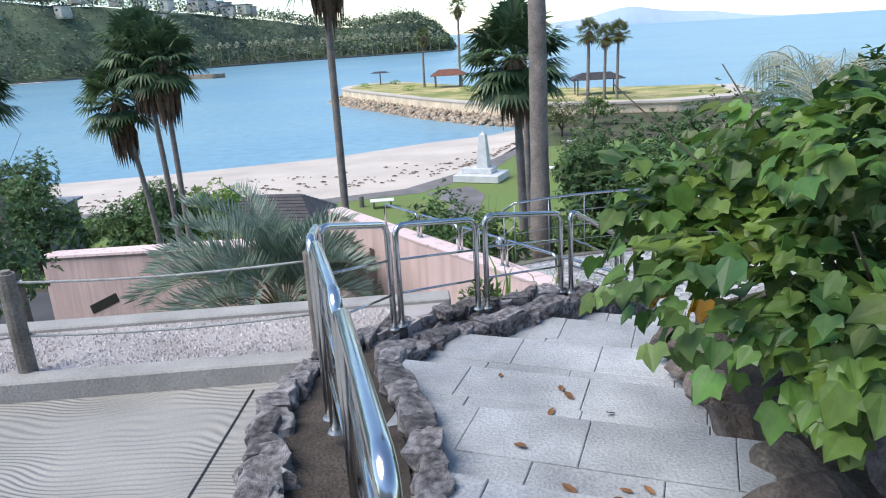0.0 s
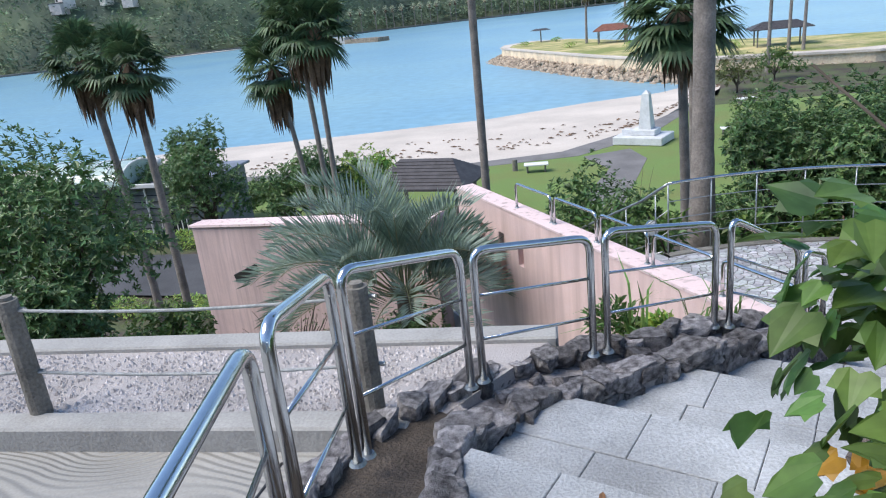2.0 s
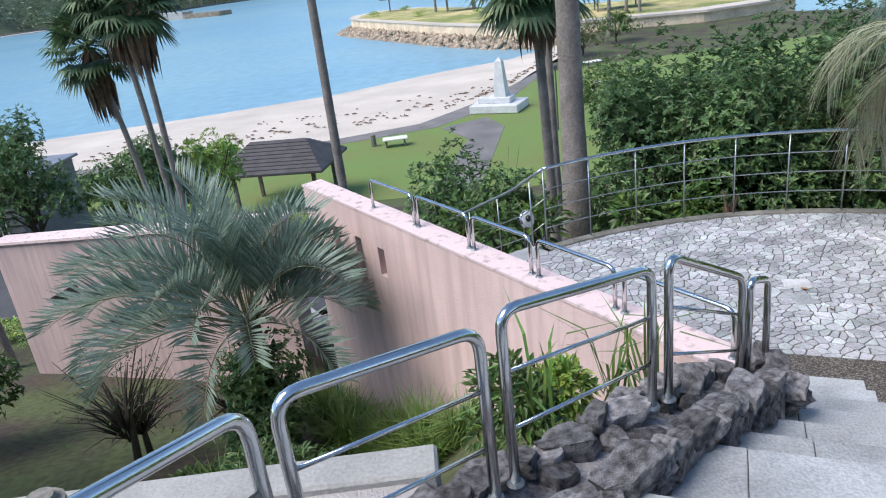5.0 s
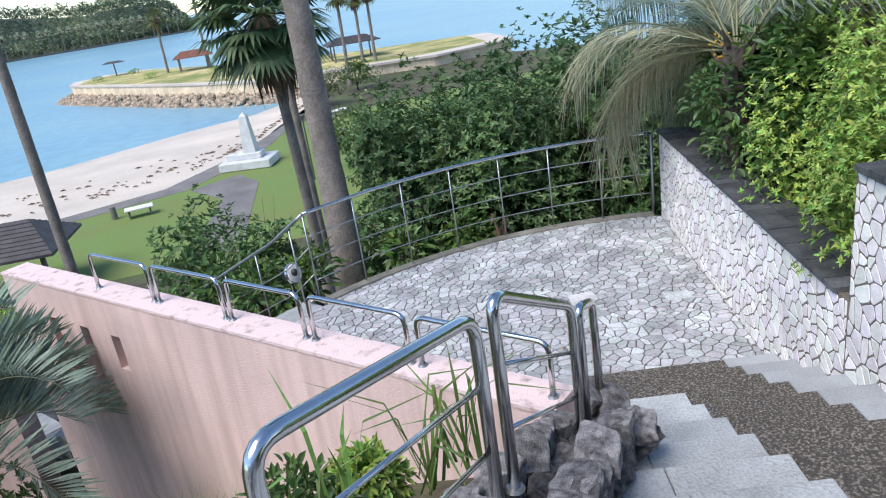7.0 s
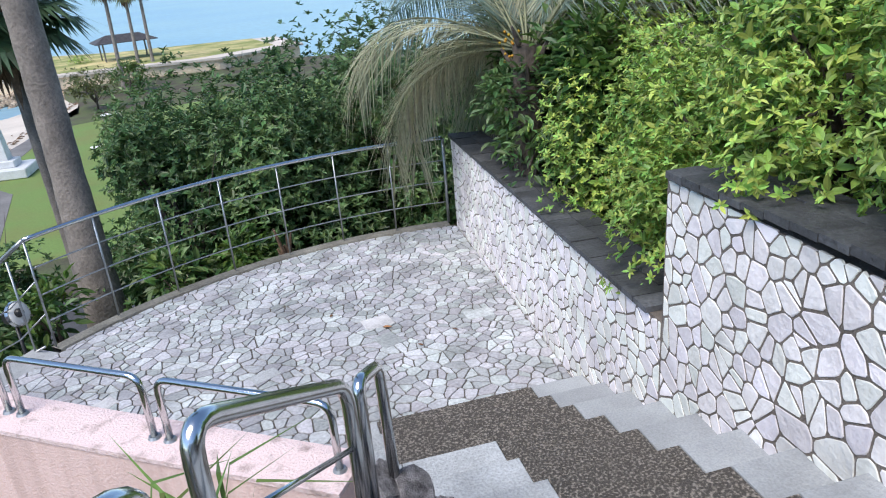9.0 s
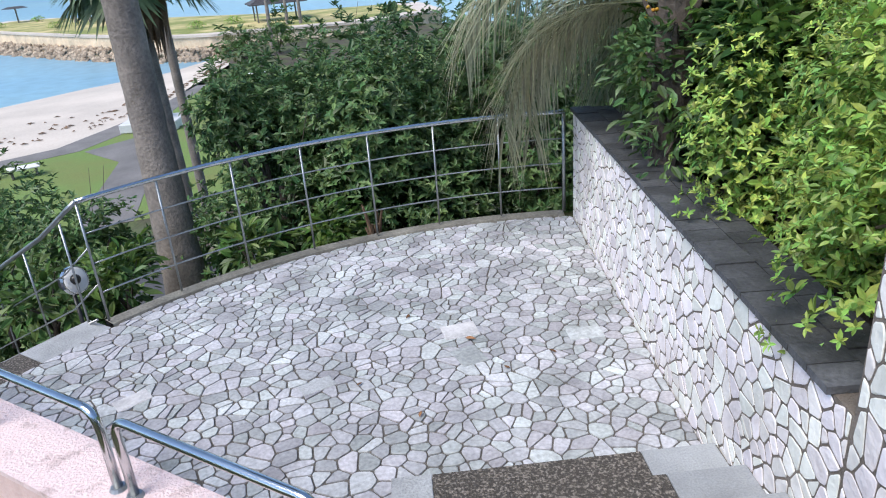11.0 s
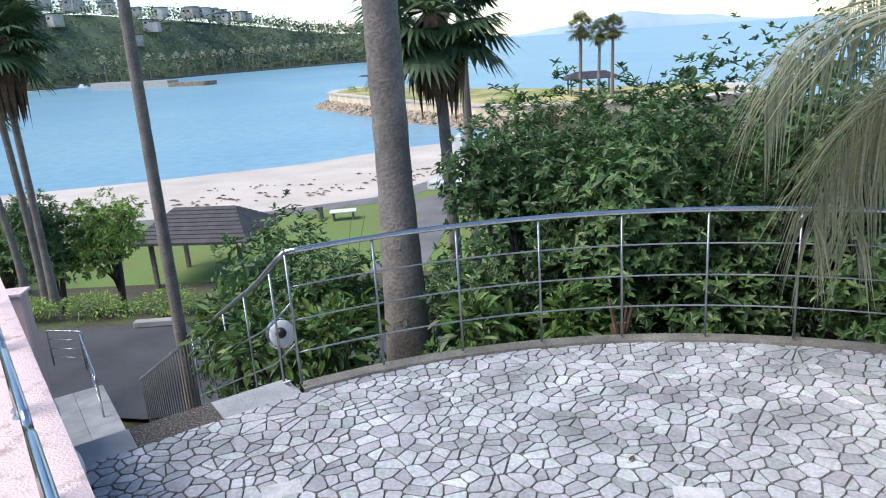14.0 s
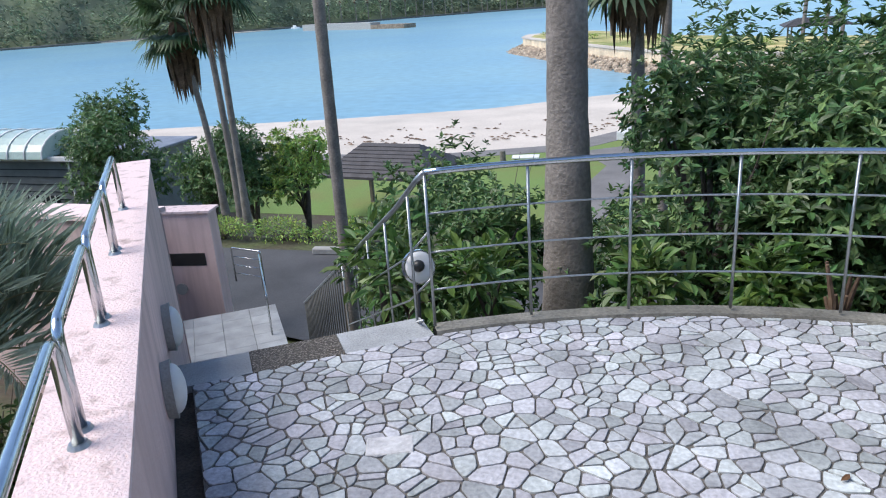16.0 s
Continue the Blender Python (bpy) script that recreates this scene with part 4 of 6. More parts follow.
def whorls(rng, blobs, count, size, kind, per):
    """Rosettes of leaves at the shoot tips of some lumps, with larger shaded leaves further in."""
    v, f = [], []
    weight = [(rx * ry * rz) ** 0.67 for _, (rx, ry, rz) in blobs]
    for i in range(count // per):
        c, r = rng.choices(blobs, weight)[0]
        c = Vector(c)
        d = Vector((rng.gauss(0, 1), rng.gauss(0, 1), rng.gauss(0.15, 1))).normalized()
        lump = 1 + 0.3 * noise.noise(d * 2.6 + c) + 0.12 * noise.noise(d * 7 + c)
        inner = i % 5 == 0
        k = lump * (rng.uniform(0.45, 0.75) if inner else rng.uniform(0.84, 1.06))
        p = c + Vector((d.x * r[0], d.y * r[1], d.z * r[2])) * k
        axis = (d * 0.75 + Vector((rng.gauss(0, 0.25), rng.gauss(0, 0.25), 0.65))).normalized()
        a = axis.orthogonal().normalized()
        b = axis.cross(a)
        spin = rng.uniform(0, math.tau)
        for j in range(per):
            t = spin + math.tau * j / per + rng.uniform(-0.3, 0.3)
            e = math.radians(rng.uniform(35, 105))
            y = axis * math.cos(e) + (a * math.cos(t) + b * math.sin(t)) * math.sin(e)
            x = y.cross(axis)
            x = x.normalized() if x.length > 1e-3 else y.orthogonal().normalized()
            z = x.cross(y)
            q = size * rng.uniform(0.6, 1.2) * (1.7 if inner else 1.0)
            pts = leaf_shape(kind)
            o, n = len(v), len(pts)
            base = p + axis * rng.uniform(-0.25, 0.15) * size
            v += [tuple(base + (x * g + y * h + z * w) * q) for g, h, w in pts]
            if kind == "small":
                f += [(o, o + 1, o + 2), (o, o + 2, o + 3)]
            else:
                f += [tuple(o + m for m in range(n // 2 + 1)), (o, *[o + m for m in range(n // 2, n)])]
    return v, f


def lumps(rng, w, d, h, n):
    """Some overlapping lumps that fill a space w by d by h standing on z = 0."""
    out = [((0, 0, h * 0.52), (w * 0.36, d * 0.36, h * 0.42))]
    for _ in range(n):
        a, e = rng.uniform(0, math.tau), rng.uniform(0.1, 0.95)
        r = rng.uniform(0.16, 0.27)
        out.append(((math.cos(a) * w * 0.33 * (1.15 - e * 0.5), math.sin(a) * d * 0.33 * (1.15 - e * 0.5), h * (0.15 + 0.68 * e)), (w * r, d * r, h * r * 0.9)))
    return out


def shrub(name, place, size, count, leaf, material, label, category="shrub", kind="small", seed=1, trunk=0.0, n=9, group="", turn=0.0, shell=0.5, droop=0.3, wood=None, bare=0, per=0):
    """A shrub or small tree: stems and a crown of leaves. trunk: clear stem height under the crown."""
    rng = random.Random(seed)
    t = thing(name, label, category, place, group, turn)
    w, d, h = size
    bm = bmesh.new()
    bl = lumps(rng, w, d, h, n)
    top = Vector((0, 0, trunk + h * 0.45))
    lean = Vector((rng.uniform(-0.1, 0.1) * h, rng.uniform(-0.1, 0.1) * h, 0))
    r0 = 0.02 + 0.025 * (h + trunk)
    tube(bm, [Vector((0, 0, -0.25)), top * 0.45 + lean * 0.6, top + lean], r0, 7, r0 * 0.4)
    for c, r in bl[1:]:
        e = Vector(c) + Vector((0, 0, trunk))
        s = top * rng.uniform(0.2, 0.6)
        tube(bm, [s, s.lerp(e, 0.5) + Vector((0, 0, 0.08 * h)), e], r0 * 0.42, 5, r0 * 0.1)
    for _ in range(bare):
        a = rng.uniform(0, math.tau)
        e = Vector((math.cos(a) * w * 0.5, math.sin(a) * d * 0.5, trunk + h * rng.uniform(0.3, 1.0)))
        tube(bm, [top * 0.3, top * 0.3 + (e - top * 0.3) * 0.5 + Vector((0, 0, 0.1)), e], 0.012, 4, 0.003)
    part("stem", bm, wood or BARK_DARK, t, smooth=True)
    bl = [((c[0], c[1], c[2] + trunk), r) for c, r in bl]
    v, f = whorls(rng, bl, count, leaf, kind, per) if per else cloud(rng, bl, count, leaf, kind, shell, droop)
    raw("crown", v, f, material, t)
    return t


def fan_palm(place, height, crown, lean=(0, 0), seed=1, material=None, girth=0.16, fans=34, blades=20, skirt=0.35, label="tall fan palm with a slender ringed trunk", group="fan palms"):
    rng = random.Random(seed)
    t = thing("fan_palm", label, "palm tree", place, group)
    bm = bmesh.new()
    n = 26 if girth > 0.2 else 14
    top = Vector((lean[0], lean[1], height))
    rings = []
    for i in range(n * 2 + 1):
        u = i / (n * 2)
        p = Vector((lean[0] * u ** 1.6, lean[1] * u ** 1.6, height * u))
        r = girth * (1.25 - 0.35 * min(1, u * 5) - 0.2 * u) * (1.0 if i % 2 else 0.965)
        rings.append([bm.verts.new(p + Vector((math.cos(a) * r, math.sin(a) * r, 0))) for a in [math.tau * k / 12 for k in range(12)]])
    for a, b in zip(rings, rings[1:]):
        for k in range(12):
            bm.faces.new((a[k], a[(k + 1) % 12], b[(k + 1) % 12], b[k]))
    part("trunk", bm, BARK, t, smooth=True)
    v, f, sv, sf = [], [], [], []
    for k in range(fans):
        az = k * 2.399 + rng.uniform(-0.2, 0.2)
        el = math.radians(78 - 125 * (k / fans) + rng.uniform(-9, 9))
        d = Vector((math.cos(az) * math.cos(el), math.sin(az) * math.cos(el), math.sin(el)))
        stalk = crown * rng.uniform(0.42, 0.55)
        sag = Vector((0, 0, -0.12 * crown * math.cos(el)))
        hub = top + d * stalk + sag
        side = d.cross(Vector((0, 0, 1)))
        side = side.normalized() if side.length > 1e-3 else Vector((1, 0, 0))
        up = side.cross(d)
        o = len(v)
        w = side * 0.02 * crown
        v += [tuple(top - w), tuple(top + w), tuple(hub + w * 0.6), tuple(hub - w * 0.6)]
        f.append((o, o + 1, o + 2, o + 3))
        for j in range(blades):
            a = math.radians(-115 + 230 * j / (blades - 1))
            le = crown * rng.uniform(0.42, 0.52) * (1 - 0.18 * abs(a) / 2)
            bd = (d * math.cos(a) + side * math.sin(a) + up * 0.12 * math.cos(a * 2)).normalized()
            bs = bd.cross(up).normalized() * (0.030 * crown)
            mid = hub + bd * le * 0.55
            tip = hub + bd * le + Vector((0, 0, -0.30 * le * rng.uniform(0.6, 1.3)))
            o = len(v)
            v += [tuple(hub), tuple(mid - bs), tuple(tip), tuple(mid + bs)]
            f.append((o, o + 1, o + 2, o + 3))
    raw("crown", v, f, material or FAN, t)
    for k in range(int(90 * skirt / 0.35)):
        a = rng.uniform(0, math.tau)
        z = top.z - rng.uniform(0.0, 0.3) * crown
        r0, r1 = girth * 0.9, girth * 0.9 + crown * rng.uniform(0.08, 0.22)
        le = crown * rng.uniform(0.4, 1.0) * skirt * 2.2
        p = Vector((lean[0] + math.cos(a) * r0, lean[1] + math.sin(a) * r0, z))
        q = Vector((lean[0] + math.cos(a) * r1, lean[1] + math.sin(a) * r1, z - le * 0.45))
        e = Vector((lean[0] + math.cos(a) * r1 * 0.9, lean[1] + math.sin(a) * r1 * 0.9, z - le))
        s = Vector((-math.sin(a), math.cos(a), 0)) * crown * 0.035
        o = len(sv)
        sv += [tuple(p - s), tuple(p + s), tuple(q + s * 1.6), tuple(q - s * 1.6), tuple(e)]
        sf += [(o, o + 1, o + 2, o + 3), (o + 3, o + 2, o + 4)]
    raw("dead_fronds", sv, sf, SKIRT, t)
    return t


def feather_palm(place, length, fronds, seed, material, label, trunk=0.5, droop=1.0, leaflets=46, leaf=0.30, width=0.010, spread=1.0, dry=None, only=None, top_lift=82.0, hang=None, beside=None):
    """A palm with arching feather fronds; beside: the direction in degrees of a wall that keeps fronds short; only: a range of directions in degrees that carry fronds; hang: how far the leaflets hang straight down, None for stiff ones that stand up in a V."""
    rng = random.Random(seed)
    t = thing("feather_palm", label, "palm tree", place)
    bm = bmesh.new()
    tube(bm, [(0, 0, -trunk - 0.3), (0, 0, -trunk * 0.4), (0, 0, 0.05)], 0.17, 12, 0.13)
    for k in range(26):
        a, z = k * 2.4, -trunk + trunk * k / 24
        p = Vector((math.cos(a) * 0.13, math.sin(a) * 0.13, z))
        tube(bm, [p, p + Vector((math.cos(a) * 0.1, math.sin(a) * 0.1, 0.16))], 0.035, 5, 0.012)
    part("trunk", bm, BARK_DARK, t)
    v, f, dv, df = [], [], [], []
    stalks = bmesh.new()
    for k in range(fronds):
        az = k * 2.399 + rng.uniform(-0.25, 0.25)
        if only:
            az = math.radians(only[0] + (only[1] - only[0]) * ((k * 0.618) % 1.0) + rng.uniform(-6, 6))
        lift = math.radians(top_lift - (68 if hang is not None else 70) * (k / fronds) ** 0.9 + rng.uniform(-7, 7))
        le = length * rng.uniform(0.85, 1.1)
        if beside is not None and math.cos(az - math.radians(beside)) > 0.55:
            le *= 0.66
        out = Vector((math.cos(az), math.sin(az), 0))
        p, e = Vector((out.x * 0.06, out.y * 0.06, 0)), lift
        line = [p.copy()]
        seg = 14
        for i in range(seg):
            p = p + (out * math.cos(e) + Vector((0, 0, math.sin(e)))) * (le / seg)
            e -= math.radians((2.0 + 14.0 * (i / seg) ** 1.3) * droop * rng.uniform(0.9, 1.1))
            line.append(p.copy())
        tube(stalks, line, 0.014, 5, 0.003)
        isdry = dry and (k > fronds * 0.5 or k % 3 == 0)
        av, af = (dv, df) if isdry else (v, f)
        side = Vector((-out.y, out.x, 0))
        for i in range(leaflets):
            u = 0.08 + 0.92 * i / leaflets if hang is not None else 0.26 + 0.74 * i / leaflets
            g = u * seg
            a = line[min(seg - 1, int(g))]
            b = line[min(seg, int(g) + 1)]
            c = a.lerp(b, g - int(g))
            d = (b - a).normalized()
            up = side.cross(d) * (1 if side.cross(d).z > 0 else -1)
            ll = leaf * (0.55 + 0.9 * math.sin(math.pi * (0.12 + 0.82 * u))) * rng.uniform(0.8, 1.1)
            for s in (-1, 1):
                if hang is None:
                    ld = (d * 0.8 + side * s * spread * rng.uniform(0.5, 0.65) + up * rng.uniform(0.5, 0.75)).normalized()
                else:
                    ld = (d * 0.6 + side * s * spread * 0.6 + up * 0.1 - Vector((0, 0, hang * rng.uniform(0.4, 1.2) * u))).normalized()
                wv = d.cross(ld).cross(ld).normalized() * width
                m = c + ld * ll * 0.5
                tp = c + ld * ll + Vector((0, 0, -(0.05 if hang is None else 0.45) * ll * rng.uniform(0.3, 1.4)))
                o = len(av)
                av += [tuple(c), tuple(m - wv), tuple(tp), tuple(m + wv)]
                af.append((o, o + 1, o + 2, o + 3))
    part("stalk", stalks, mat("frond_stalk", (0.19, 0.20, 0.11), 0.6, 6, 0.3, 0.0, 40), t, smooth=True)
    raw("crown", v, f, material, t)
    if df:
        raw("drooping_fronds", dv, df, dry, t)
    return t


def blades_tuft(name, place, count, height, material, label, category, seed, spread=0.35, width=0.012, upright=0.6):
    rng = random.Random(seed)
    t = thing(name, label, category, place)
    v, f = [], []
    for _ in range(count):
        a = rng.uniform(0, math.tau)
        o2 = Vector((math.cos(a), math.sin(a), 0))
        p = Vector((rng.gauss(0, 0.05), rng.gauss(0, 0.05), -0.03))
        h = height * rng.uniform(0.55, 1.15)
        b = rng.uniform(0.1, 1.0) * spread
        m = p + o2 * b * 0.4 + Vector((0, 0, h * 0.65))
        e = p + o2 * b * 1.3 + Vector((0, 0, h * (upright + rng.uniform(-0.2, 0.4))))
        s = Vector((-o2.y, o2.x, 0)) * width
        o = len(v)
        v += [tuple(p - s), tuple(p + s), tuple(m + s), tuple(m - s), tuple(e)]
        f += [(o, o + 1, o + 2, o + 3), (o + 3, o + 2, o + 4)]
    raw("foliage", v, f, material, t)
    return t


# the large feather palm below the terrace, with ivy on its foot
feather_palm((-2.9, 11.2, -0.38), 2.3, 40, 5, FEATHER, "grey-green feather palm with arching fronds beside the pink wall", 1.9, 0.85, 42, 0.42, 0.016, top_lift=90.0, beside=38)
shrub("ivy", (-2.88, 11.1, -2.6), (1.35, 1.3, 2.25), 5500, 0.085, BUSH, "dark ivy climbing the palm's trunk", "ivy", "oval", 6, 0, 10, per=5)
# the palm behind the white wall
feather_palm((5.15, 10.15, 2.25), 2.5, 44, 9, FEATHER, "feather palm drooping over the white wall with dry hanging tips", 1.6, 1.05, 70, 0.62, 0.0085, 0.75, FEATHER_DRY, (-60, 114), 62.0, 1.1)
t = thing("fruit_cluster", "hanging cluster of small orange palm fruits", "fruit", (5.0, 10.25, 2.45))
rng = random.Random(3)
for k in range(14):
    bm = bmesh.new()
    bmesh.ops.create_icosphere(bm, subdivisions=1, radius=0.015, matrix=Matrix.Translation((rng.gauss(0, 0.05), rng.gauss(0, 0.05), rng.gauss(-0.1, 0.09))))
    part("fruit", bm, YELLOW, t, smooth=True)

# fan palms
fan_palm((1.56, 13.9, -0.9), 10.5, 2.1, (0.0, 0.1), 11, FAN, 0.205, 30, 18, 0.3, "old fan palm with a thick ringed trunk beside the railing", "tall palms")
fan_palm((1.75, 22.6, -5.2), 8.3, 2.1, (-0.2, 0), 12, FAN, 0.17, 44, 24, 0.42, "bushy fan palm with a skirt of dead fronds", "tall palms")
fan_palm((2.15, 26.1, -6.0), 12.5, 2.0, (-0.2, 0), 13, FAN, 0.15, 34, 18, 0.3, group="tall palms")
fan_palm((-3.28, 19.0, -4.9), 10.9, 1.6, (0.0, 0.2), 14, FAN, 0.132, 34, 18, 0.5, group="tall palms")
for x, y, h, l, sd in ((-13.5, 18.5, 8.6, -0.7, 15), (-12.1, 18.0, 8.4, -0.3, 16), (-14.0, 30.4, 7.2, -0.9, 17), (-12.7, 29.5, 9.2, -0.4, 18), (-11.9, 28.7, 8.8, -0.1, 19)):
    fan_palm((x, y, -5.2), h, 2.15 if y > 25 else 1.4, (l, 0.2), sd, FAN, 0.14, 38, 22, 0.55, group="palms by the road")
for x, y, h, sd in ((16, 107, 12.5, 21), (20.4, 119, 11.5, 22), (22.2, 118, 12.0, 23)):
    fan_palm((x, y, PARK_Z), h, 2.6, (0.2, 0), sd, FAN_FAR, 0.3, 26, 14, 0.3, "distant fan palm on the far lawn", "distant palms")
for x, y, h, sd in ((-12.1, 168, 12.5, 24), (-3.7, 163, 18.5, 25)):
    fan_palm((x, y, -9.2), h, 3.0, (0.2, 0), sd, FAN_FAR, 0.32, 24, 12, 0.4, "sunlit fan palm on the jetty", "distant palms")

# shrubs beyond the railing
for k, (x, y, z, w, d, h, c, lf, m) in enumerate((
    (2.8, 14.5, -1.3, 2.2, 2.2, 3.1, 14000, 0.085, BUSH), (4.2, 14.4, -1.3, 2.8, 2.2, 3.3, 19000, 0.088, BUSH), (6.2, 14.7, -1.3, 3.0, 2.4, 3.6, 18000, 0.09, BUSH),
    (3.6, 16.4, -2.6, 3.3, 2.8, 4.7, 19000, 0.10, BUSH), (6.0, 16.6, -2.4, 3.8, 2.8, 4.9, 19000, 0.10, BUSH), (8.6, 16.0, -2.2, 3.8, 3.2, 4.2, 12000, 0.12, BUSH),
    (-0.8, 16.8, -3.1, 2.2, 2.0, 3.4, 8000, 0.10, BUSH), (0.35, 15.6, -2.2, 1.8, 1.7, 2.5, 7000, 0.09, BUSH))):
    shrub("shrub", (x, y, z), (w, d, h), c, lf, m, "dense evergreen shrub behind the curved railing" if y < 15 else "leafy green shrub on the slope below the landing", kind="oval", seed=40 + k, n=14, group="shrubs beyond the railing", turn=37 * k, bare=5, per=7)
for k, (x, y) in enumerate(((0.3, 13.1), (1.0, 13.15), (2.3, 13.2), (3.2, 13.35), (-0.2, 13.7))):
    shrub("ground_plant", (x, y, -0.6), (0.95, 0.75, 0.85), 240, 0.15, BIGLEAF if k % 2 else BUSH_MID, "low broad-leaved plant at the foot of the railing", "plant", "oval", 70 + k, 0, 5, "plants under the railing", 50 * k, 0.4)

# planting behind the white wall
for k, (u, off, h, w) in enumerate(((2.7, 0.85, 2.5, 1.5), (3.5, 0.92, 2.3, 1.5), (4.35, 0.82, 2.0, 1.6), (5.3, 0.74, 1.75, 1.6), (6.1, 0.74, 1.8, 1.6), (7.1, 0.74, 1.9, 1.7))):
    p = ww(u, -off, 0.35 if u < 4 else wall_top(u) - 0.34)
    shrub("hedge_shrub", tuple(p), (w, 1.25, h), 14000, 0.044, BUSH_LIGHT, "bright green clipped hedge spilling over the wall", "hedge", "oval", 80 + k, 0, 16, "hedge behind the white wall", 18 + 60 * k, per=6)
for k, (u, off, h) in enumerate(((0.3, 1.5, 3.6), (1.3, 1.7, 3.2), (2.4, 2.3, 3.8), (4.4, 2.6, 4.2), (6.6, 2.8, 4.4), (-1.2, 1.6, 3.3))):
    p = ww(u, -off, -0.2)
    shrub("broadleaf_shrub", tuple(p), (2.1, 1.7, h), 3600, 0.17, BIGLEAF, "tall broad-leaved shrub behind the white wall", "shrub", "oval", 90 + k, 0, 10, "shrubs behind the white wall", 70 * k, per=6)

for k, (u, off) in enumerate(((1.3, 0.75), (1.9, 0.7), (2.5, 0.72))):
    shrub("broadleaf_shrub", tuple(ww(u, -off, 0.9)), (1.2, 0.8, 1.8), 1300, 0.13, BIGLEAF, "broad-leaved shrub leaning over the dark coping", "shrub", "oval", 97 + k, 0, 8, "shrubs behind the white wall", 33 * k, 0.45)

shrub("dark_shrub", (5.25, 10.1, 0.85), (1.2, 1.0, 1.5), 1500, 0.10, BUSH, "dark shrub round the foot of the feather palm", "shrub", "oval", 103, 0, 9, shell=0.5)
shrub("dark_shrub", (-2.3, 9.4, -2.1), (1.6, 1.2, 1.2), 1600, 0.09, BUSH, "dark leafy shrub below the terrace", "shrub", "oval", 104, 0, 9, shell=0.5)

for k, (x, y) in enumerate(((-3.5, 9.9), (-2.9, 9.4), (-2.2, 9.9), (-1.6, 9.2), (-2.3, 8.8), (-3.1, 10.2), (-1.1, 9.0))):
    if k % 3 == 1:
        blades_tuft("grass_tuft", (x, y, land(x, y)), 320, 0.8, GRASSB, "tuft of long green grass by the pink wall", "grass", 170 + k, 0.6, 0.007, 0.75)
    else:
        shrub("dark_shrub", (x, y, land(x, y) - 0.1), (1.0, 0.9, 0.75), 1500, 0.075, BUSH if k % 2 else BUSH_MID, "dark leafy shrub below the terrace", "shrub", "oval", 175 + k, 0, 8, shell=0.55)

# the large-leaved shrub over the rocks
t = shrub("large_leaved_shrub", (2.1, 3.0, 2.08), (2.25, 2.1, 1.25), 2300, 0.092, BIGLEAF, "shrub with large lobed green leaves hanging over the steps", "shrub", "lobed", 101, 0.42, 12, shell=0.45, droop=0.85, wood=TWIG, bare=8)
rng = random.Random(7)
v, f = [], []
for p in ((-0.95, 0.0, 0.75), (-0.9, -0.3, 0.8), (-0.3, -0.85, 0.95), (-0.1, -0.9, 0.8), (-0.97, 0.15, 0.7)):
    for _ in range(2):
        add_leaf(v, f, "lobed", Vector(p) + Vector((rng.gauss(0, 0.03), rng.gauss(0, 0.03), 0)), Vector((-0.4, -0.6, 0.2)), 0.085, rng, 0.9)
tagged(raw("yellow_leaves", v, f, YELLOW, t), "yellowed leaves")

v, f = cloud(random.Random(102), [((-0.97, 0.2, 0.98), (0.16, 0.22, 0.34)), ((-0.75, 0.1, 1.0), (0.28, 0.3, 0.3))], 170, 0.092, "lobed", 0.3, 0.85)
raw("side_branch", v, f, BIGLEAF, t)

# left garden
for k, (x, y, z, w, d, h, tr, c, lf, m) in enumerate((
    (-7.2, 9.2, -0.6, 3.2, 2.7, 2.7, 0.8, 15000, 0.085, BUSH), (-6.4, 8.0, -0.1, 1.6, 1.4, 1.5, 0.0, 7000, 0.085, BUSH), (-10.2, 9.6, -0.9, 3.2, 3.0, 3.4, 0.8, 12000, 0.10, BUSH),
    (-8.2, 12.0, -2.6, 2.2, 2.0, 1.6, 0.0, 2600, 0.12, BUSH_MID))):
    shrub("garden_tree", (x, y, z), (w, d, h), c, lf, m, "dark spreading garden tree below the terrace", "tree", seed=110 + k, trunk=tr, n=13, group="trees of the left garden", bare=3, per=7)
for k, (x, y, z) in enumerate(((-4.3, 10.2, -1.5), (-4.9, 11.4, -2.3), (-3.7, 12.0, -2.6))):
    shrub("bare_shrub", (x, y, z), (1.5, 1.3, 1.5), 260, 0.06, BUSH_MID, "thin twiggy shrub with few leaves", "shrub", seed=120 + k, n=16, group="bare shrubs", wood=TWIG, bare=40)
for k in range(16):
    p = pk(3.0 + 0.26 * k, -0.45 - 0.55 * ((k * 0.618) % 1.0))
    blades_tuft("grass_tuft", (p.x, p.y, land(p.x, p.y) - 0.02), 300, 0.55 + 0.2 * (k % 3), GRASSB, "tuft of long green grass by the pink wall", "grass", 130 + k, 0.55, 0.007, 0.75)
for k, (x, y, z, w, h) in enumerate(((0.45, 6.75, 0.95, 0.5, 0.62), (0.8, 7.2, 0.75, 0.4, 0.5))):
    shrub("low_shrub", (x, y, z), (w, w, h), 1300, 0.06, BUSH_LIGHT if k else BUSH_MID, "small bright shrub behind the lava wall", "shrub", "oval", 140 + k, 0, 8, "small shrubs behind the lava wall", 40 * k, 0.5)
for k, (x, y, z) in enumerate(((1.05, 7.1, 1.0), (0.6, 6.6, 1.25), (1.3, 7.3, 0.9))):
    blades_tuft("strap_leaved_plant", (x, y, z), 13, 0.75, GRASSB, "plant with long arching strap leaves", "plant", 150 + k, 0.5, 0.009, 0.6)

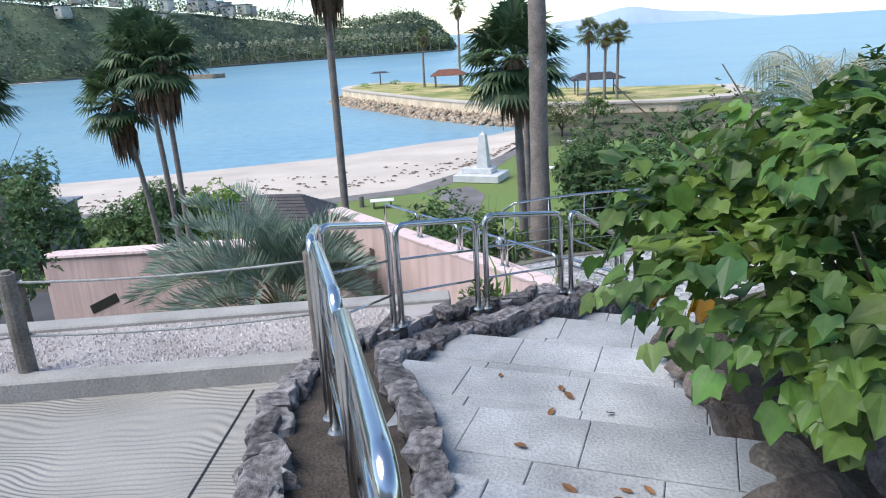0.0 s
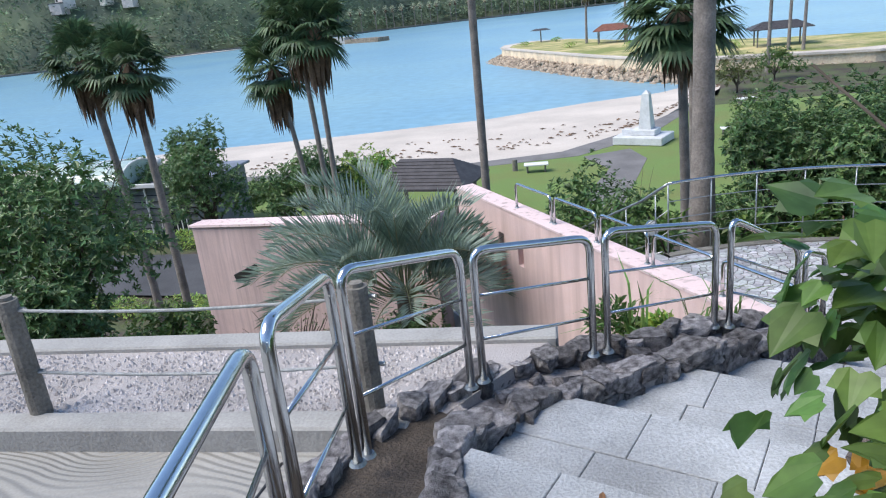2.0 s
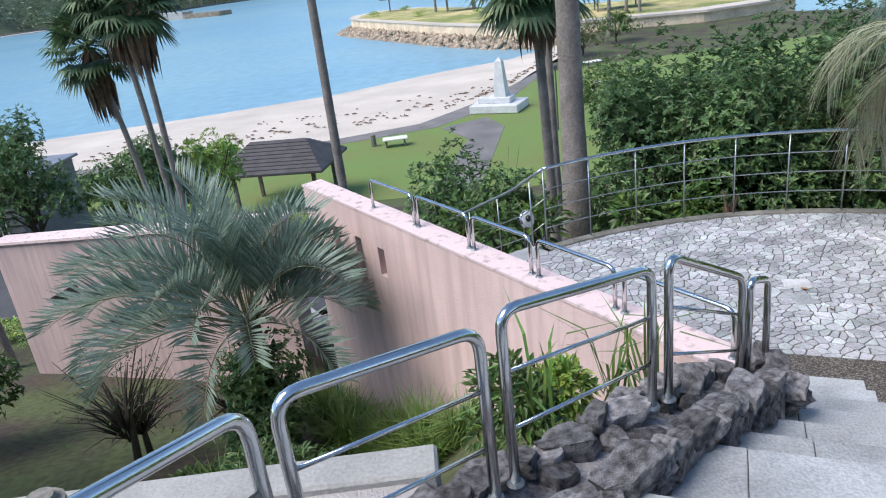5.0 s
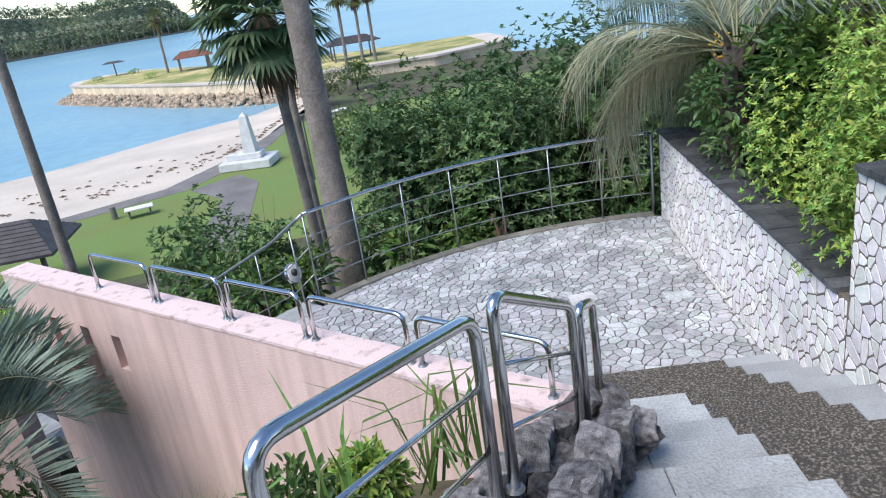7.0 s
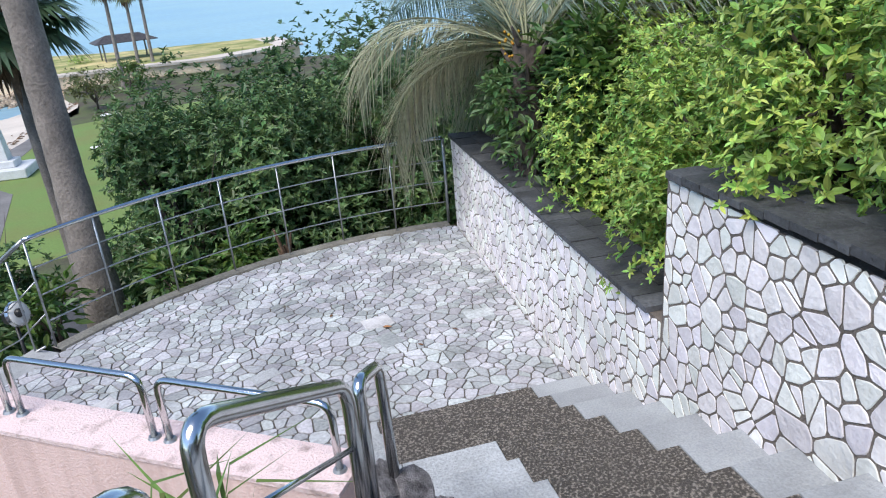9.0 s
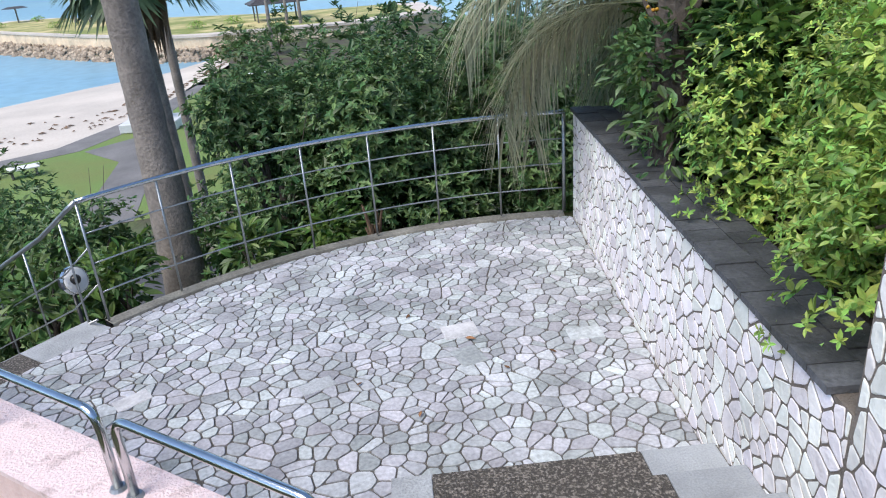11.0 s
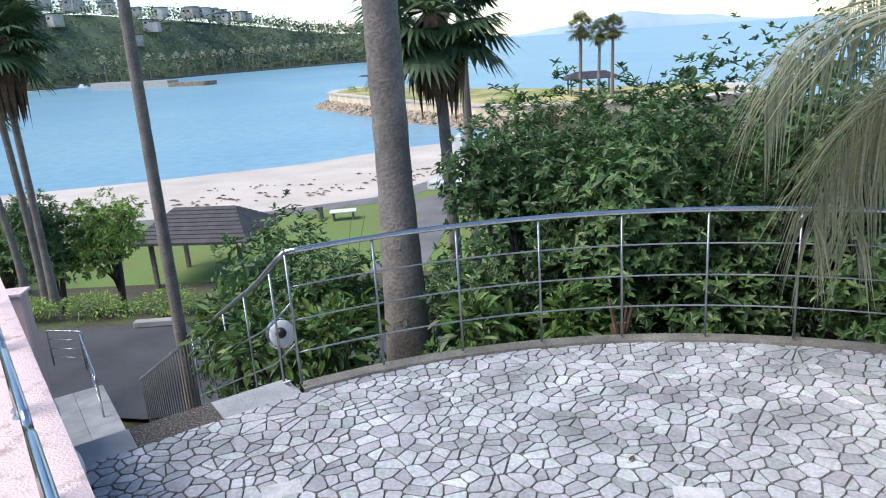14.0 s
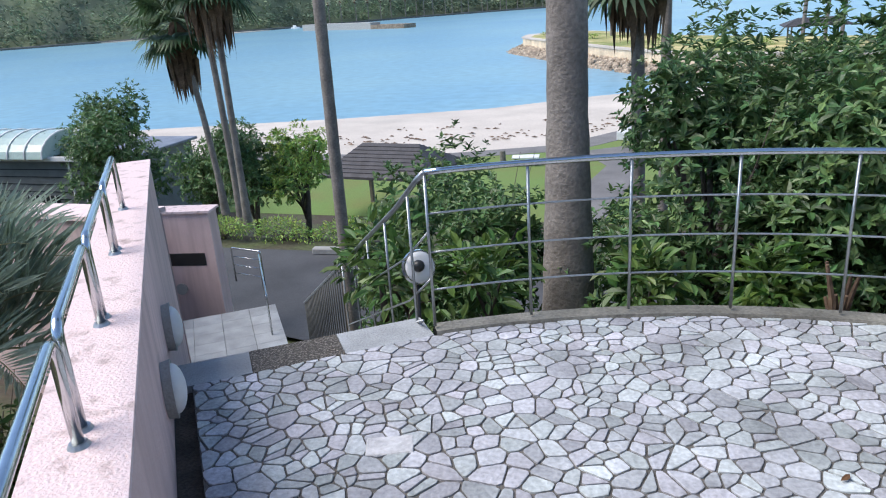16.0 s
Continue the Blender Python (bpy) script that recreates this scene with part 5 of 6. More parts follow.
# trees beyond the road
for k, (x, y, z, w, h, tr, m, c) in enumerate((
    (-21.5, 33.5, -7.0, 4.6, 4.2, 1.2, BUSH, 3400), (-23.0, 35.5, -7.6, 3.6, 4.4, 2.6, BUSH, 2600), (-17.5, 34.5, -7.4, 4.8, 3.4, 1.0, BUSH, 3200), (-14.5, 33.0, -7.0, 3.6, 3.4, 1.6, BUSH, 2600), (-12.6, 34.0, -7.2, 3.4, 3.2, 1.8, BUSH_LIGHT, 2400), (-30.0, 40.0, -8.6, 4.0, 3.6, 1.6, BUSH, 2400),
    (-36, 44, -9.4, 5.0, 3.4, 0.8, BUSH_MID, 2400), (-27, 46, -9.4, 4, 2.4, 0.4, BUSH_MID, 1800), (-45, 46, -9.4, 6, 4, 1.0, BUSH, 2600),
    (-33, 33, -6.8, 5, 3.6, 0.8, BUSH, 2600), (9, 44, -9.4, 5, 4.6, 1.0, BUSH, 3000), (13, 40, -9.0, 6, 5.6, 1.0, BUSH, 3400), (8.5, 58, -9.5, 5, 4.0, 1.0, BUSH_MID, 2400), (7, 30, -6.8, 4.5, 4.4, 0.6, BUSH_MID, 3400), (12, 26, -5.6, 6, 4.6, 0.8, BUSH, 4200), (14, 19, -4, 6, 5.2, 0.6, BUSH, 4000),
    (10.6, 92, -9.5, 6, 4.2, 0.6, FAN_FAR, 1800), (16.0, 101, -9.5, 6, 3.6, 0.6, BUSH_MID, 1800))):
    shrub("garden_tree", (x, y, z), (w, w, h), int(c * (2.2 if y < 60 else 1)), 0.19 if y < 60 else 0.3, m, "rounded evergreen tree beyond the road" if y < 60 else "bushy tree on the far lawn", "tree", seed=160 + k, trunk=tr, n=12, group="trees beyond the road", turn=30 * k, per=7)
# hedge along the road
for k in range(9):
    shrub("road_hedge", (-26 + 2.3 * k, 27.3 + 0.05 * k, -5.35), (2.7, 1.0, 1.0), 1500, 0.11, BUSH_LIGHT, "low clipped green hedge along the road", "hedge", seed=200 + k, n=10, group="hedge along the road", shell=0.6)
for k in range(7):
    shrub("verge_plant", (-24 + 2.0 * k, 19.9 + 0.3 * (k % 2), -5.0), (2.3, 1.4, 0.7), 1200, 0.10, BUSH_LIGHT, "bright low planting on the near verge", "plant", seed=220 + k, n=9, group="verge planting")


# ---- rocks ----
def rock_mesh(seed, flat=1.0, sub=2, rough=0.42, blocky=False):
    rng = random.Random(seed)
    bm = bmesh.new()
    bmesh.ops.create_icosphere(bm, subdivisions=sub, radius=0.5)
    off = Vector((rng.uniform(0, 50), rng.uniform(0, 50), rng.uniform(0, 50)))
    planes = [(Vector((rng.gauss(0, 1), rng.gauss(0, 1), rng.gauss(0, 1))).normalized(), rng.uniform(0.2, 0.38)) for _ in range(11)]
    if blocky:
        sides = ((1, 0, 0, 0.40), (-1, 0, 0, 0.40), (0, 1, 0, 0.34), (0, -1, 0, 0.34), (0, 0, 1, 0.27), (0, 0, -1, 0.3))
        planes = [((Vector(q[:3]) + Vector((rng.gauss(0, 0.16), rng.gauss(0, 0.16), rng.gauss(0, 0.10)))).normalized(), q[3] * rng.uniform(0.85, 1.1)) for q in sides]
        planes += [(Vector((rng.gauss(0, 1), rng.gauss(0, 1), rng.gauss(0, 0.6))).normalized(), rng.uniform(0.36, 0.46)) for _ in range(6)]
    for v in bm.verts:
        p = v.co * (1.35 if blocky else 1.0)
        p *= 1 + rough * noise.noise(p * 2.1 + off) + 0.22 * noise.noise(p * 5.5 + off)
        for n, d in planes:
            k = p.dot(n) - d
            if k > 0:
                p -= n * k * (0.9 if blocky else 0.97)
        if blocky:
            p *= 1 + 0.16 * noise.noise(p * 4.5 + off) + 0.09 * noise.noise(p * 10 + off)
        v.co = Vector((p.x, p.y, p.z * flat))
    me = bpy.data.meshes.new("rock")
    bm.to_mesh(me)
    bm.free()
    return me


LAVA_MESHES = [rock_mesh(300 + k, 1.0, 3, 0.2, True) for k in range(10)]
for me in LAVA_MESHES:
    me.materials.append(LAVA)
ROCK_MESHES = [rock_mesh(330 + k, 0.8, 3) for k in range(6)]
for me in ROCK_MESHES:
    me.materials.append(ROCK)


def put_rock(parent, meshes, place, size, rng, name="rock", tip=25, turn=None):
    ob = new(name, rng.choice(meshes))
    ob.parent = parent
    ob.matrix_local = pose(*place, rng.uniform(-tip, tip), rng.uniform(-tip, tip), rng.uniform(0, 360) if turn is None else turn + rng.choice((0, 180)) + rng.gauss(0, 16)) @ Matrix.Diagonal((size * rng.uniform(0.8, 1.3), size * rng.uniform(0.7, 1.1), size * rng.uniform(0.7, 1.0), 1))
    return ob


# centre line of the lava wall: x, y, height of the top, width, height of the foot
LAVA_LINE = [(0.22, 0.35, 2.65, 0.6, 2.23), (0.16, 1.05, 2.55, 0.66, 2.13), (0.0, 2.05, 2.38, 0.78, 1.93), (-0.14, 2.85, 2.28, 0.84, 1.78), (-0.27, 3.35, 2.19, 0.86, 1.73), (-0.36, 3.95, 2.06, 0.7, 1.73), (-0.3, 4.4, 2.0, 0.56, 1.68), (-0.02, 4.85, 1.93, 0.55, 1.58), (0.4, 5.23, 1.87, 0.52, 1.43), (0.787, 5.6, 1.812, 0.5, 1.342), (1.115, 5.95, 1.745, 0.48, 1.255), (1.442, 6.32, 1.588, 0.44, 1.117), (1.81, 6.74, 1.4, 0.4, 0.88)]
lava = tagged(new("wall_lava"), "low kerb wall of dark rough lava rocks along the steps", "wall", kind="structure")
rng = random.Random(17)


def lava_at(u):
    i = min(int(u), len(LAVA_LINE) - 2)
    k = u - i
    a, b = LAVA_LINE[i], LAVA_LINE[i + 1]
    p = [x + (y - x) * k for x, y in zip(a, b)]
    d = Vector((b[0] - a[0], b[1] - a[1], 0)).normalized()
    return p, d


core = bmesh.new()
sections = []
for i in range(49):
    (x, y, z, w, zf), d = lava_at(i / 48 * (len(LAVA_LINE) - 1.001))
    s = Vector((d.y, -d.x, 0))
    c = Vector((x, y, 0))
    sections.append([core.verts.new(c + s * o * w + Vector((0, 0, h))) for o, h in ((-0.42, zf - 0.6), (-0.40, z - 0.10), (-0.16, z - 0.11), (0.16, z - 0.11), (0.40, z - 0.10), (0.42, zf - 0.6))])
for a, b in zip(sections, sections[1:]):
    for k in range(5):
        core.faces.new((a[k], a[k + 1], b[k + 1], b[k]))
core.faces.new(sections[0])
core.faces.new(sections[-1][::-1])
part("core", core, LAVA, lava)
soil = bmesh.new()
strip = []
for i in range(25):
    (x, y, z, w, zf), d = lava_at(i / 24 * 6.3)
    s = Vector((d.y, -d.x, 0))
    strip.append([soil.verts.new(Vector((x, y, z - 0.075 + 0.02 * noise.noise(Vector((i * 0.7, o * 4, 2))))) + s * o * w) for o in (-0.3, -0.1, 0.1, 0.3)])
for a, b in zip(strip, strip[1:]):
    for k in range(3):
        soil.faces.new((a[k], a[k + 1], b[k + 1], b[k]))
part("soil", soil, SOIL, lava, "dark soil between the two rows of rocks")
u = 0.0
while u < len(LAVA_LINE) - 1.02:
    (x, y, z, w, zf), d = lava_at(u)
    s = Vector((d.y, -d.x, 0))
    c = Vector((x, y, 0))
    for side in (-1, 1):
        size = rng.uniform(0.16, 0.27)
        p = c + s * side * (w * 0.5 - size * 0.42) + d * rng.uniform(-0.04, 0.04)
        put_rock(lava, LAVA_MESHES, (p.x, p.y, z - 0.05 + rng.uniform(-0.03, 0.02)), size, rng, tip=8, turn=math.degrees(math.atan2(d.y, d.x)))
        h = z - 0.17
        while h > zf - 0.2:
            p = c + s * side * (w * 0.5 - 0.09 + rng.uniform(-0.02, 0.015)) + d * rng.uniform(-0.06, 0.06)
            put_rock(lava, LAVA_MESHES, (p.x, p.y, h), rng.uniform(0.14, 0.22), rng, tip=14, turn=math.degrees(math.atan2(d.y, d.x)))
            h -= 0.105
    if u > 6.5 and rng.random() < 0.6:
        p = c + s * rng.uniform(-0.1, 0.1)
        put_rock(lava, LAVA_MESHES, (p.x, p.y, z - 0.09), rng.uniform(0.1, 0.18), rng)
    u += 0.12 / max(0.3, math.hypot(LAVA_LINE[min(int(u) + 1, 12)][0] - LAVA_LINE[int(u)][0], LAVA_LINE[min(int(u) + 1, 12)][1] - LAVA_LINE[int(u)][1]))
for k in range(16):
    a = rng.uniform(-1.4, 1.4)
    put_rock(lava, LAVA_MESHES, (1.81 + 0.17 * math.cos(a + 0.8), 6.74 + 0.17 * math.sin(a + 0.8), rng.uniform(0.95, 1.40)), rng.uniform(0.15, 0.23), rng)

# rock bed under the large-leaved shrub
bm = bmesh.new()
prism(bm, [(1.55, 0.3), (4.2, 0.3), (4.2, 4.6), (3.3, 5.1), (1.72, 4.35), (1.6, 3.0)], 1.2, 2.2)
rock_bed = tagged(mesh_ob("rock_bed", bm, SOIL), "planting bed edged with rough weathered rocks", "planting bed", kind="structure")
for x, y, z, sz in ((1.62, 4.28, 1.98, 0.42), (1.78, 4.4, 1.9, 0.4), (1.68, 3.95, 2.0, 0.5), (1.62, 3.55, 2.03, 0.52), (1.6, 3.15, 2.08, 0.5), (1.62, 2.8, 2.12, 0.55), (1.6, 2.35, 2.22, 0.55), (1.62, 1.9, 2.3, 0.6), (1.6, 1.4, 2.42, 0.6), (1.62, 0.9, 2.5, 0.6), (1.95, 2.6, 2.28, 0.5), (2.1, 3.1, 2.24, 0.45), (1.98, 3.6, 2.2, 0.5), (2.35, 2.3, 2.3, 0.55), (2.6, 2.9, 2.25, 0.5), (2.1, 4.5, 1.92, 0.45), (2.5, 4.7, 1.88, 0.5), (2.95, 4.95, 1.85, 0.5), (2.3, 1.6, 2.4, 0.6), (1.75, 4.2, 1.75, 0.4), (1.66, 3.75, 1.85, 0.4), (1.64, 3.3, 1.9, 0.4)):
    put_rock(rock_bed, ROCK_MESHES, (x, y, z), sz, rng)
bm = bmesh.new()
q = [ww(-0.5, -0.341, 0), ww(STEP_U, -0.341, 0), ww(STEP_U, -4.5, 0), ww(-0.5, -4.5, 0)]
prism(bm, [tuple(p.xy) for p in q], -1.5, 0.95)
tagged(mesh_ob("planting_bed_1", bm, SOIL), "dark soil bed behind the low white wall", "planting bed", kind="structure")
bm = bmesh.new()
q = [ww(STEP_U + 0.004, -0.341, 0), ww(WL + 0.6, -0.341, 0), ww(WL + 0.6, -4.5, 0), ww(STEP_U + 0.004, -4.5, 0)]
prism(bm, [tuple(p.xy) for p in q], -1.5, 1.78)
tagged(mesh_ob("planting_bed_2", bm, SOIL), "dark soil bed behind the taller white wall", "planting bed", kind="structure")

# fallen leaves
rng = random.Random(23)
spots = [(st(4.95 + 0.9 * rng.random(), rng.uniform(-0.9, 0.3)), 1.86) for _ in range(4)] + [(st(rng.uniform(5.6, 6.1), rng.uniform(-0.7, 0.3)), 2.015) for _ in range(5)] + [(st(rng.uniform(6.3, 6.9), rng.uniform(-0.3, 0.5)), 2.17) for _ in range(6)] + [(Vector((rng.uniform(2.2, 4.4), rng.uniform(9.4, 11.4), 0)), 0.012) for _ in range(6)]
for p, z in spots:
    v, f = [], []
    add_leaf(v, f, "oval", Vector((0, 0, 0.012)), Vector((rng.uniform(-1, 1), rng.uniform(-1, 1), 0.1)), rng.uniform(0.05, 0.095), rng, 0.0)
    low = min(c[2] for c in v)
    o = tagged(raw("fallen_leaf", [(a, b, 0.004 + (c - low) * 0.4) for a, b, c in v], f, DRYLEAF), "dry curled brown leaf lying on the paving", "leaf", "fallen leaves")
    o.location = (p.x, p.y, z)
t = thing("dead_stump", "pale dry plant stump behind the railing", "plant", (3.55, 12.85, -0.3))
bm = bmesh.new()
for k in range(12):
    a, e = k * 2.4, 0.2 + 0.09 * (k % 5)
    tube(bm, [(0, 0, 0), (math.cos(a) * 0.06, math.sin(a) * 0.06, e * 0.6), (math.cos(a) * 0.11, math.sin(a) * 0.11, e)], 0.03, 5, 0.012)
part("stems", bm, SKIRT, t)


# ---- the park and the jetty ----
t = thing("monument", "pale stone obelisk on a stepped white base", "monument", (0.3, 66.5, PARK_Z + 0.03), turn=-20)
bm = bmesh.new()
box(bm, (0, 0, 0.35), (4.4, 3.2, 0.7), bevel=0.06)
part("base", bm, STONEWHITE, t)
bm = bmesh.new()
box(bm, (0.2, 0, 0.95), (2.2, 1.6, 0.5), bevel=0.05)
part("plinth", bm, STONEWHITE, t)
bm = bmesh.new()
bmesh.ops.create_cone(bm, cap_ends=True, segments=4, radius1=0.78, radius2=0.42, depth=3.0, matrix=Matrix.Translation((0.3, 0, 2.7)) @ Matrix.Rotation(radians(45), 4, "Z"))
part("shaft", bm, STONEWHITE, t)
bm = bmesh.new()
bmesh.ops.create_cone(bm, cap_ends=True, segments=4, radius1=0.42, radius2=0.05, depth=0.3, matrix=Matrix.Translation((0.3, 0, 4.35)) @ Matrix.Rotation(radians(45), 4, "Z"))
part("tip", bm, STONEWHITE, t)
bm = bmesh.new()
box(bm, (-1.3, -0.4, 0.95), (0.8, 0.6, 0.5), bevel=0.05)
part("side_block", bm, STONEWHITE, t)


def picnic_table(x, y, turn):
    t = thing("picnic_table", "pale park table on short legs standing on the lawn", "table", (x, y, PARK_Z + 0.012), "park tables", turn)
    bm = bmesh.new()
    box(bm, (0, 0, 0.62), (1.9, 1.0, 0.1), bevel=0.02)
    part("tabletop", bm, WHITE, t)
    for sx in (-0.7, 0.7):
        bm = bmesh.new()
        box(bm, (sx, 0, 0.29), (0.14, 0.7, 0.56), bevel=0.02)
        part("leg", bm, WOODPOST, t)


for x, y, a in ((-7.8, 57.0, 8), (10.1, 71.2, -10), (7.7, 67.8, 5), (10.7, 83.7, 20)):
    picnic_table(x, y, a)
t = thing("park_bin", "small dark park bollard on the lawn", "bollard", (-9.6, 57.6, PARK_Z + 0.012))
bm = bmesh.new()
bmesh.ops.create_cone(bm, cap_ends=True, segments=10, radius1=0.22, radius2=0.2, depth=0.9, matrix=Matrix.Translation((0, 0, 0.45)))
part("body", bm, WOODPOST, t)


def shelter(place, w, d, post, roof, material, label, turn=0.0):
    t = thing("park_shelter", label, "shelter", place, "park shelters", turn)
    for sx in (-0.42, 0.42):
        for sy in (-0.4, 0.4):
            bm = bmesh.new()
            box(bm, (sx * w, sy * d, post / 2 - 0.1), (0.22, 0.22, post + 0.2), bevel=0.02)
            part("post", bm, WOODPOST, t)
    bm = bmesh.new()
    a = [bm.verts.new((x * w * 0.56, y * d * 0.58, post)) for x, y in ((-1, -1), (1, -1), (1, 1), (-1, 1))]
    e = [bm.verts.new((x * w * 0.56, y * d * 0.58, post + 0.14)) for x, y in ((-1, -1), (1, -1), (1, 1), (-1, 1))]
    r = [bm.verts.new((x * w * 0.3, 0, post + roof)) for x in (-1, 1)]
    bm.faces.new(a[::-1])
    for i in range(4):
        bm.faces.new((a[i], a[(i + 1) % 4], e[(i + 1) % 4], e[i]))
    bm.faces.new((e[0], e[1], r[1], r[0]))
    bm.faces.new((e[2], e[3], r[0], r[1]))
    bm.faces.new((e[1], e[2], r[1]))
    bm.faces.new((e[3], e[0], r[0]))
    rf = part("roof", bm, material, t)
    for k in range(1, 9):
        u = k / 9
        for s in (-1, 1):
            bm = bmesh.new()
            y0 = s * d * 0.58 * (1 - u)
            hw = w * (0.56 - 0.26 * u)
            box(bm, (0, y0, post + 0.14 + (roof - 0.14) * u), (hw * 2, 0.05, 0.07))
            part("tile_course", bm, material, rf)
    return t


shelter((-13.0, 45.0, PARK_Z), 6.0, 4.4, 2.55, 1.5, TILE_ROOF, "park shelter with a dark tiled hip roof", -6)
JTOP = -7.75
shelter((-6.3, 164, JTOP), 7.0, 5.0, 2.6, 1.3, mat("red_roof", (0.24, 0.10, 0.07), 0.8, 1, 0.2, 0.1, 5), "small pavilion with a reddish roof on the jetty")
shelter((20.5, 128, JTOP), 8.0, 5.0, 2.6, 1.1, TILE_ROOF, "flat-roofed pavilion at the end of the lawn")
t = thing("parasol_shelter", "mushroom-shaped shelter on one post", "shelter", (-24.5, 186, JTOP))
bm = bmesh.new()
tube(bm, [(0, 0, -0.1), (0, 0, 2.9)], 0.16, 8)
part("post", bm, WOODPOST, t)
bm = bmesh.new()
bmesh.ops.create_cone(bm, cap_ends=True, segments=14, radius1=2.6, radius2=1.5, depth=0.35, matrix=Matrix.Translation((0, 0, 3.0)))
part("canopy", bm, TILE_ROOF, t)

jetty = tagged(new("jetty"), "curved jetty with a pale wall and rubble at the water", "jetty", kind="structure")
JL = [(-33.5, 186), (-33, 178), (-28.5, 170), (-19, 154), (-8, 136), (3, 121), (9, 117), (30, 112), (44, 116), (46, 134), (22, 142), (2, 160), (-18, 190), (-28, 194)]
bm = bmesh.new()
prism(bm, JL, -13, JTOP - 0.35)
part("wall", bm, JETTYWALL, jetty)
bm = bmesh.new()
cx, cy = sum(p[0] for p in JL) / len(JL), sum(p[1] for p in JL) / len(JL)
prism(bm, [(cx + (x - cx) * 1.012, cy + (y - cy) * 1.012) for x, y in JL], JTOP - 0.35, JTOP - 0.02)
part("rim", bm, SAND, jetty)
bm = bmesh.new()
prism(bm, [(cx + (x - cx) * 0.93, cy + (y - cy) * 0.93) for x, y in JL], JTOP - 0.3, JTOP)
part("grass", bm, mat("dry_lawn", (0.60, 0.49, 0.24), 0.95, 0.2, 0.3, 0.3, 3, second=(0.22, 0.25, 0.07), edge=(0.4, 0.65)), jetty)
v, f = [], []
rng = random.Random(44)
ico = bmesh.new()
bmesh.ops.create_icosphere(ico, subdivisions=1, radius=0.5)
IV = [x.co.copy() for x in ico.verts]
IF = [tuple(y.index for y in x.verts) for x in ico.faces]
ico.free()
edge = JL[:8]
for (ax, ay), (bx, by) in zip(edge, edge[1:]):
    le = math.hypot(bx - ax, by - ay)
    nx, ny = (by - ay) / le, -(bx - ax) / le
    if nx * (ax - cx) + ny * (ay - cy) < 0:
        nx, ny = -nx, -ny
    for _ in range(int(le * 14)):
        u, o = rng.random(), rng.random()
        c = Vector((ax + (bx - ax) * u + nx * o * 4.2, ay + (by - ay) * u + ny * o * 4.2, -9.7 - 1.6 * o))
        s = rng.uniform(0.5, 1.1)
        b0 = len(v)
        v += [tuple(c + Vector((p.x * s * rng.uniform(0.8, 1.2), p.y * s * rng.uniform(0.8, 1.2), p.z * s * rng.uniform(0.7, 1.1)))) for p in IV]
        f += [tuple(b0 + i for i in q) for q in IF]
tagged(raw("rubble", v, f, RUBBLE, jetty), kind="stuff")
for k, (x, y) in enumerate(((-27, 176), (-15, 160), (-2, 150), (8, 128), (-20, 182), (14, 130))):
    shrub("jetty_bush", (x, y, JTOP), (3.2, 2.2, 1.0), 260, 0.35, BUSH_LIGHT, "low bush on the jetty", "shrub", seed=260 + k, n=5, group="bushes on the jetty")

# ---- the house and greenhouse beyond the road ----
t = tagged(new("grey_house"), "low grey house with a flat sheet roof and block windows", "house")
t.location = (-31.5, 41, -9.2)
bm = bmesh.new()
box(bm, (0, 0, 2.0), (12, 6, 4.4))
part("wall", bm, GREYHOUSE, t)
for k in range(9):
    bm = bmesh.new()
    box(bm, (0, -3.02, 0.4 + 0.42 * k), (12.06, 0.05, 0.04))
    part("siding_joint", bm, DARKWIN, t)
bm = bmesh.new()
box(bm, (0, 0, 4.3), (12.6, 6.6, 0.16), bevel=0.03)
rf = part("roof", bm, ROOFGREY, t, "bluish grey sheet roof")
bm = bmesh.new()
box(bm, (0, -3.3, 4.42), (12.7, 0.12, 0.26), bevel=0.02)
part("fascia", bm, WHITE, rf)
for x0 in (-3.6, 0.2, 4.2):
    bm = bmesh.new()
    box(bm, (x0, -3.03, 1.9), (2.2 if x0 < 4 else 1.6, 0.08, 0.75 if x0 < 4 else 1.6))
    wdw = part("window", bm, DARKWIN, t)
    for k in range(6):
        bm = bmesh.new()
        box(bm, (x0 - 0.9 + 0.36 * k, -3.09, 1.9), (0.05, 0.05, 0.8))
        part("mullion", bm, WHITE, wdw)
bm = bmesh.new()
tube(bm, [(2.6, -3.12, -0.2), (2.6, -3.12, 4.2)], 0.06, 6)
part("downpipe", bm, WHITE, t)
t = thing("greenhouse", "rounded white-ribbed glass vault", "greenhouse", (-33, 39.2, -4.72))
bm = bmesh.new()
n = 10
rows = [[bm.verts.new((x, math.cos(math.pi * i / n) * 1.9, math.sin(math.pi * i / n) * 1.25)) for i in range(n + 1)] for x in (-3, 3)]
for i in range(n):
    bm.faces.new((rows[0][i], rows[0][i + 1], rows[1][i + 1], rows[1][i]))
bm.faces.new(rows[0])
bm.faces.new(rows[1][::-1])
part("glazing", bm, mat("milky_glass", (0.42, 0.52, 0.47), 0.2, 1, 0.15, 0.0, 10), t)
for k in range(6):
    bm = bmesh.new()
    tube(bm, [(-3 + 1.2 * k, math.cos(math.pi * i / 12) * 1.93, math.sin(math.pi * i / 12) * 1.28) for i in range(13)], 0.05, 5)
    part("rib", bm, WHITE, t)
t = thing("globe_lamp", "park lamp with a white globe on a thin pole", "lamp", (-26.8, 37.0, -8.6))
bm = bmesh.new()
tube(bm, [(0, 0, 0), (0, 0, 5.2)], 0.05, 6)
part("pole", bm, IRON, t)
bm = bmesh.new()
